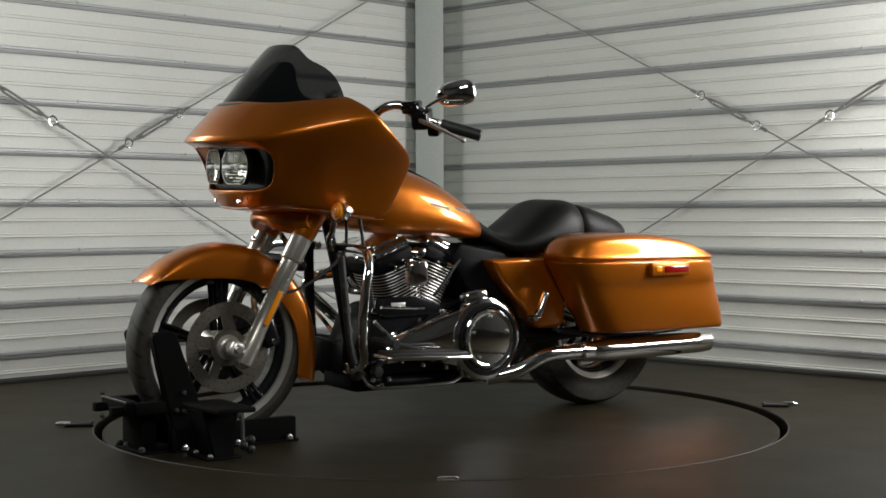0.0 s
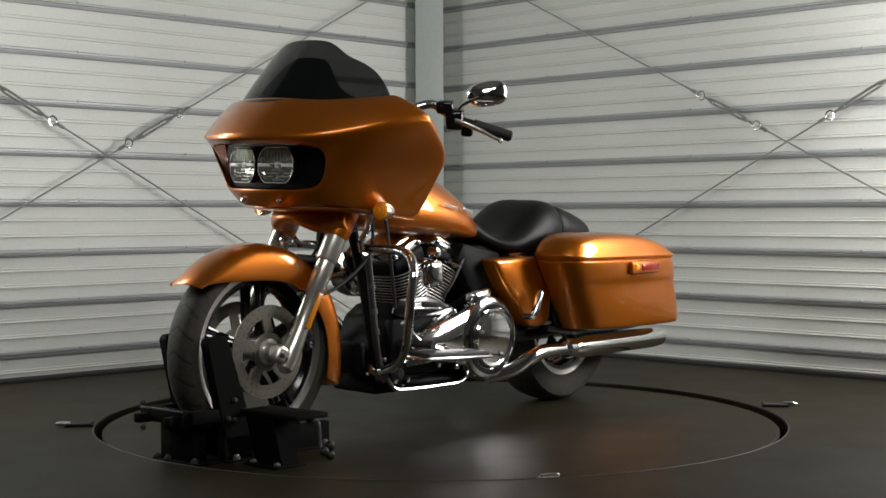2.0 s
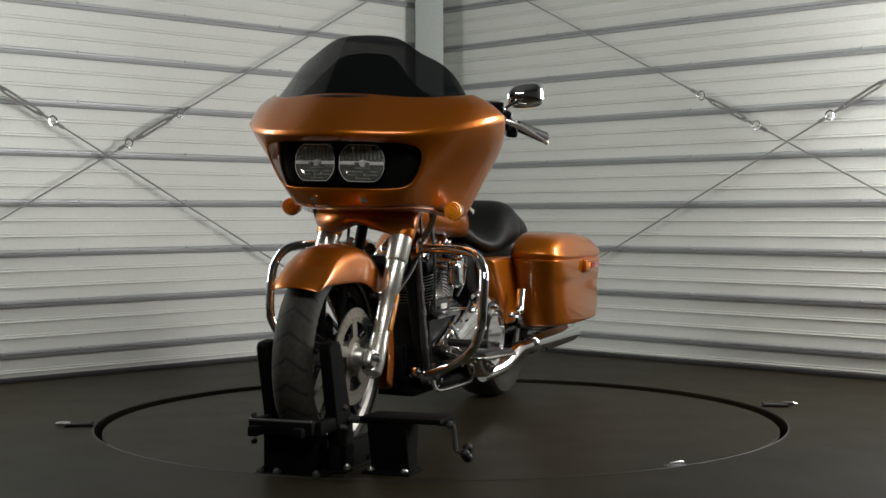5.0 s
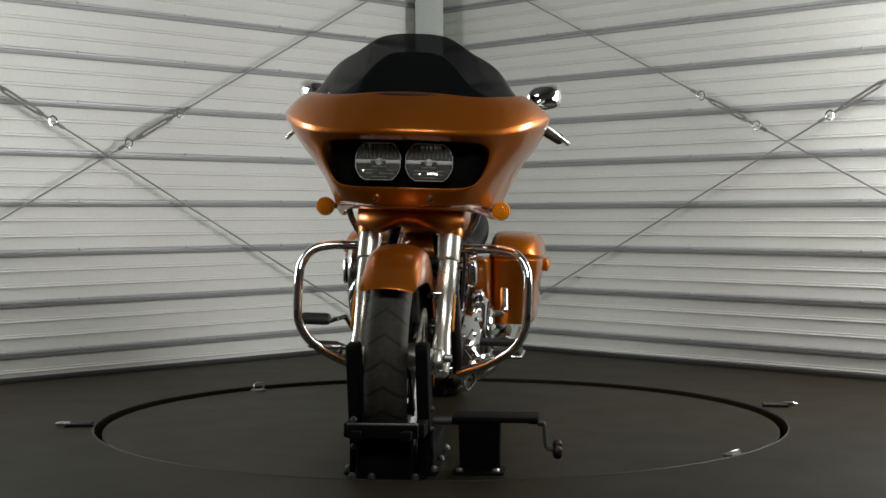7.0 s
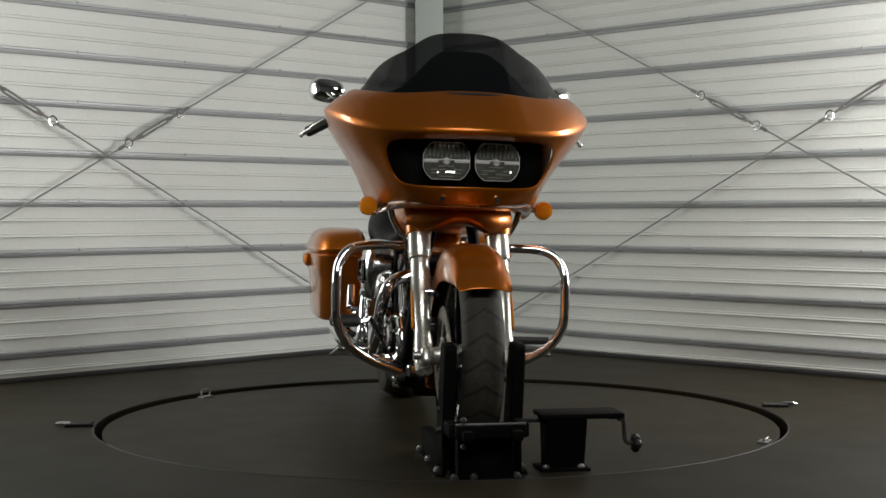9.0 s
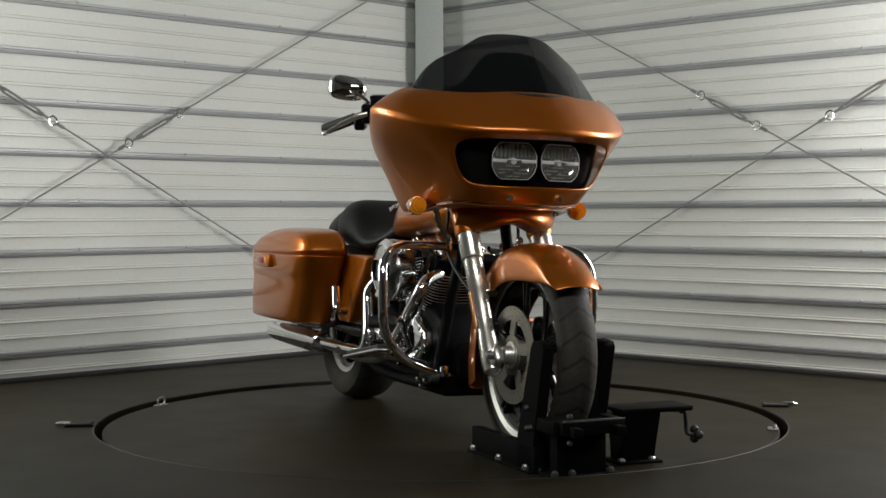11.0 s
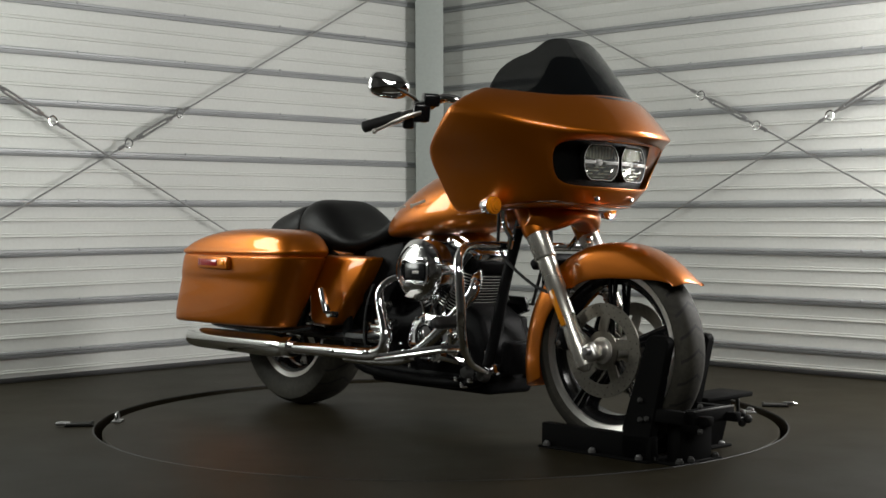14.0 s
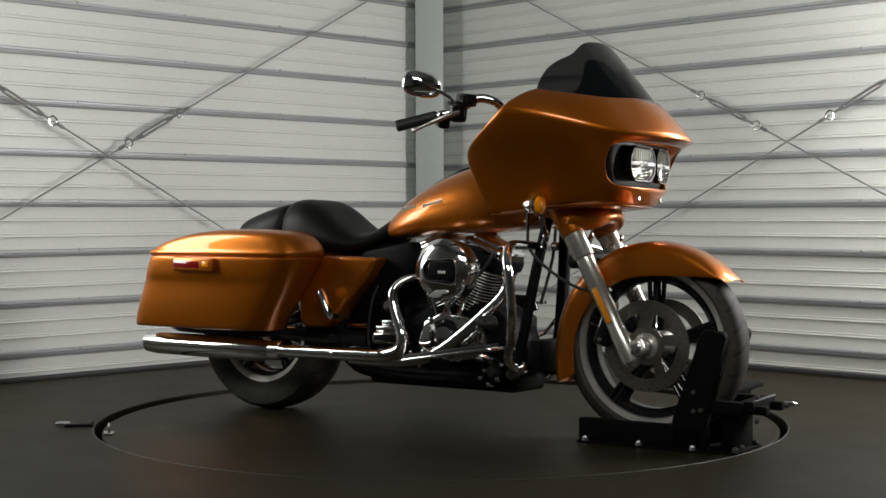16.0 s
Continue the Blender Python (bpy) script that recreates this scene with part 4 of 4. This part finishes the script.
def handlebar(bike):
    for s in (1, -1):
        path = rounded([(.40, .02 * s, .98), (.41, .10 * s, .99), (.435, .20 * s, 1.05), (.42, .265 * s, 1.115), (.37, .305 * s, 1.135), (.335, .335 * s, 1.11), (.29, .365 * s, 1.085), (.20, .425 * s, 1.056)], 5)
        hb = part("handlebar", tube(path, 0.0155, 14), M_CHROME, bike, "chrome handlebar half")
        d = (Vector((.135, .472 * s, 1.033)) - Vector((.285, .37 * s, 1.083))).normalized()
        g0 = Vector((.255, .39 * s, 1.073))
        part("grip", tube([g0, g0 + d * .003, g0 + d * .135, g0 + d * .14], [.016, .0185, .0195, .015], 16), M_RUBBER, hb, "black rubber grip")
        sw = part("switch_housing", box(.075, .058, .066, pose(.305, .352 * s, 1.09, 0, 15, 34 * s), 0.012, 3), M_BLACK, hb, "black switch housing")
        part("switch_block", box(.045, .04, .05, pose(.272, .378 * s, 1.058, 0, 15, 34 * s), 0.01, 3), M_BLACK, sw)
        part("reservoir", box(.062, .055, .042, pose(.335, .335 * s, 1.128, 0, 10, 34 * s), 0.008, 3), M_BLACK, sw, "black fluid reservoir")
        lev = [(.33, .375 * s, 1.082), (.315, .41 * s, 1.07), (.285, .445 * s, 1.05), (.255, .475 * s, 1.03), (.235, .492 * s, 1.018)]
        lv = part("lever", tube(rounded(lev), [.010] * 10 + [.007] * 7, 10, flat=0.6), M_SATIN, hb, "polished hand lever")
        bm = bmesh.new()
        bmesh.ops.create_uvsphere(bm, u_segments=10, v_segments=8, radius=.009, matrix=Matrix.Translation(lev[-1]))
        part("lever_ball", bm, M_SATIN, lv)
        st = part("mirror_stem", tube(rounded([(.305, .355 * s, 1.11), (.29, .37 * s, 1.135), (.255, .40 * s, 1.16), (.225, .415 * s, 1.175)]), .006, 8), M_CHROME, hb)
        rows = []
        for dx, f in ((-.022, .02), (-.022, .90), (-.018, .98), (-.006, 1.0), (.008, .93), (.020, .72), (.028, .4), (.031, .02)):
            r = []
            for k in range(24):
                a = 2 * math.pi * k / 24
                c, q = math.cos(a), math.sin(a)
                r.append((dx, math.copysign(abs(c) ** .72, c) * .071 * f, math.copysign(abs(q) ** .76, q) * .043 * f * (1 + .12 * c * s)))
            rows.append(r)
        mr = part("mirror", grid(rows, close_v=True), M_CHROME, hb, "chrome teardrop mirror", pose(.212, .412 * s, 1.176, 10 * s, 6, 40 * s))
        part("mirror_glass", grid([[(-.0235, y, z) for _, y, z in rows[1]], [(-.0236, y * .02, z * .02) for _, y, z in rows[1]]], close_v=True), M_CHROME, mr)


# ---- the wheel chock ----
def wheel_chock():
    ch = thing("wheel_chock", "black steel wheel chock clamping the front tyre, with a crank", "wheel chock")
    for s in (1, -1):
        rail = part("base_rail", box(.45, .036, .076, pose(.875, .100 * s, .042), 0.004), M_CHOCK, ch)
        part("rail_foot", box(.45, .060, .008, pose(.875, .105 * s, .004), 0.002), M_CHOCK, rail)
        for x in (.68, .873, 1.06):
            part("bolt", lathe([(0.0, .016), (.007, .015), (.009, .010), (.012, .009), (.012, 0)], 8, pose(x, .126 * s, .008, 90)), M_ZINC, rail)
        arm = part("clamp_arm", extrude_outline([(.985, .004), (1.08, .004), (1.165, .37), (1.155, .385), (1.095, .39), (1.080, .375), (.985, .10)], .082 * s, .118 * s, 0.004, 1), M_CHOCK, ch)
        for x, z in ((1.06, .13), (1.085, .135), (1.06, .19)):
            part("bolt", lathe([(0.0, .010 * s), (.006, .009 * s), (.009, .004 * s), (.009, 0)], 8, pose(x, .118 * s, z)), M_DARKSTEEL, arm)
    part("front_bar", box(.05, .20, .040, pose(1.225, 0.0, .150), 0.004), M_CHOCK, ch)
    part("bar_edge", box(.004, .20, .006, pose(1.2485, 0.0, .171), 0.001), M_ZINC, ch, "bare worn steel edge")
    part("front_plate", box(.05, .16, .12, pose(1.16, -.005, .064), 0.004), M_CHOCK, ch)
    part("foot_plate", box(.14, .215, .008, pose(1.13, 0, .004), 0.002), M_CHOCK, ch)
    part("cradle", box(.34, .16, .012, pose(.84, 0, .008), 0.003), M_CHOCK, ch)
    for s in (1, -1):
        part("side_bracket", box(.13, .030, .040, pose(1.155, .100 * s, .148), 0.004), M_CHOCK, ch)
        part("prong", box(.05, .030, .028, pose(1.262, .070 * s, .142), 0.004), M_CHOCK, ch)
    for x, y in ((1.19, -.095), (1.09, -.098), (1.19, -.04), (1.19, .085)):
        part("bolt", lathe([(0.0, .016), (.007, .015), (.009, .010), (.012, .009), (.012, 0)], 8, pose(x, y, .008, 90)), M_DARKSTEEL, ch)
    for z in (.10, .175):
        part("bolt", lathe([(0.0, .012), (.006, .011), (.009, .006), (.009, 0)], 8, pose(1.25, -.08, z + .01) @ Matrix.Rotation(radians(-90), 4, "Z")), M_DARKSTEEL, ch)
    post = part("crank_post", extrude_outline([(.985, .004), (1.05, .004), (1.090, .155), (.965, .155)], .200, .318, 0.004, 1), M_CHOCK, ch)
    for y in (.20, .305):
        part("bolt", lathe([(0.0, .012), (.008, .011), (.012, .006), (.012, 0)], 8, pose(1.055, y, .006, 90)), M_ZINC, post)
    part("post_foot", box(.12, .15, .008, pose(1.02, .255, .004), 0.002), M_CHOCK, post)
    part("screw_beam", box(.13, .25, .016, pose(1.028, .305, .163, 0, 0), 0.004), M_CHOCK, ch)
    part("screw_rod", tube([(1.02, .10, .150), (1.02, .20, .150)], .012, 10), M_DARKSTEEL, ch)
    ck = part("crank", tube(rounded([(1.02, .40, .148), (1.02, .438, .148), (1.02, .446, .138), (1.02, .450, .090), (1.02, .456, .072), (1.02, .48, .068)], 4), .0065, 10), M_DARKSTEEL, ch, "dark steel crank handle")
    part("crank_nut", lathe([(0.0, .0), (.012, .002), (.012, .014), (0, .016)], 8, pose(1.02, .425, .148)), M_DARKSTEEL, ck)
    bm = bmesh.new()
    for a in range(3):
        bmesh.ops.create_uvsphere(bm, u_segments=10, v_segments=8, radius=.015, matrix=Matrix.Translation((1.02 + .016 * math.cos(2.1 * a), .485, .068 + .016 * math.sin(2.1 * a))))
    part("star_knob", bm, M_RUBBER, ck, "black star knob")
    return ch


# ---- wall bracing ----
def bracing(u, n, slope, at_u, at_z, u0, u1, e0, e1, off):
    """A wire across the wall with a turnbuckle between two eyes."""
    m = wall_matrix(u, n)
    P = lambda q: Vector((q, off, at_z + slope * (q - at_u)))
    t = thing("bracing_wire", "thin steel bracing wire with turnbuckle across the ribbed wall", "bracing wire", "wall bracing wires", m)
    for a, b in ((u0, e0), (e1, u1)):
        part("wire", tube([P(a), P(b)], .0042, 8), M_ZINC, t)
    d = (P(e1) - P(e0)).normalized()
    L = (P(e1) - P(e0)).length
    for q, sgn in ((e0, 1), (e1, -1)):
        ring = []
        c = P(q)
        nrm = Vector((-d.z, 0, d.x))
        for k in range(17):
            a = 2 * math.pi * k / 16
            ring.append(c + (d * math.cos(a) + nrm * math.sin(a)) * .021)
        part("eye", tube(ring, .0048, 8, cap=False), M_CHROME, t)
        part("threaded_rod", tube([c + d * sgn * .021, c + d * sgn * .085], .0062, 8), M_ZINC, t)
        part("wire_clip", tube([c - d * sgn * .028, c - d * sgn * .062], .009, 8), M_ZINC, t)
    nrm = Vector((-d.z, 0, d.x))
    a, b = P(e0) + d * .062, P(e1) - d * .062
    body = bmesh.new()
    for k in (-1, 1):
        add_tube(body, [a + nrm * .004 * k, a + d * .02 + nrm * .009 * k, b - d * .02 + nrm * .009 * k, b + nrm * .004 * k], .0058, 8)
    add_tube(body, [a - d * .004, a + d * .022], .012, 8)
    add_tube(body, [b + d * .004, b - d * .022], .012, 8)
    part("turnbuckle", body, M_ZINC, t, "galvanised open turnbuckle")
    for q in (u0, u1):
        c = P(q)
        part("anchor", box(.05, off + .02, .05, pose(c.x, off / 2 - .004, c.z), 0.004), M_ZINC, t)


def floor_latch(m, label, metal):
    t = thing("floor_latch", label, "floor latch", "latches at the turntable edge", pose(0, 0, 0.012) @ m)
    for y in (-.010, .010):
        part("guide_rod", tube([(-.055, y, .010), (.035, y, .010)], .0045, 8), M_DARKSTEEL, t)
    part("bolt", tube([(.02, 0, .012), (.045, 0, .012), (.066, 0, .012), (.072, 0, .012)], [.008, .009, .007, .003], 10), metal, t)
    part("base_plate", box(.10, .030, .005, pose(-.01, 0, .0025), 0.001), M_MATT, t)
    part("end_lug", box(.008, .028, .020, pose(-.056, 0, .010), 0.002), M_DARKSTEEL, t)


def motorcycle():
    bike = thing("motorcycle", "amber touring motorcycle with black seat and chrome V-twin engine", "motorcycle")
    fairing(bike)
    front_end(bike)
    wheel(bike, "front_wheel", FX, FZ, WR, 0.125, 0.258, True)
    wheel(bike, "rear_wheel", RX, RZ, 0.320, 0.18, 0.212, False)
    tank_and_seat(bike)
    for s in (1, -1):
        saddlebag(bike, s)
        side_panel(bike, s)
        muffler(bike, s)
    engine(bike)
    handlebar(bike)
    return bike


def heading(t):
    return -88.58 + 6.9966 * (t - 8) - 0.00488 * (t - 8) ** 2


room()
table = turntable()
bike = motorcycle()
chock = wheel_chock()
bracing(U_LEFT, N_LEFT, -0.5444, 1.852, 1.257, 0.22, 4.05, 1.852, 2.141, 0.05)
bracing(U_LEFT, N_LEFT, 0.525, 2.258, 1.039, 0.32, 4.4, 2.54, 2.85, 0.05)
bracing(U_RIGHT, N_RIGHT, -0.515, 2.314, 1.095, 0.22, 4.3, 1.845, 2.157, 0.05)
bracing(U_RIGHT, N_RIGHT, 0.507, 2.314, 1.088, 0.25, 4.4, 2.541, 2.86, 0.05)
floor_latch(pose(-1.290, -0.205, 0, 0, 0, 190), "small tarnished steel slide bolt on the floor by the turntable", M_ZINC)
floor_latch(pose(1.300, 0.245, 0, 0, 0, -8), "small bright steel slide bolt on the floor by the turntable", M_CHROME)


def motions():
    on_table = pose(0, -0.058, 0, -1.8, 0, 0)
    on_floor = pose(0, -0.043, 0)
    for ob, seat in ((table, Matrix()), (bike, on_table), (chock, on_floor)):
        walk(ob, [(t, pose(0, 0, 0, 0, 0, heading(t)) @ seat) for t in range(17)])


motions()
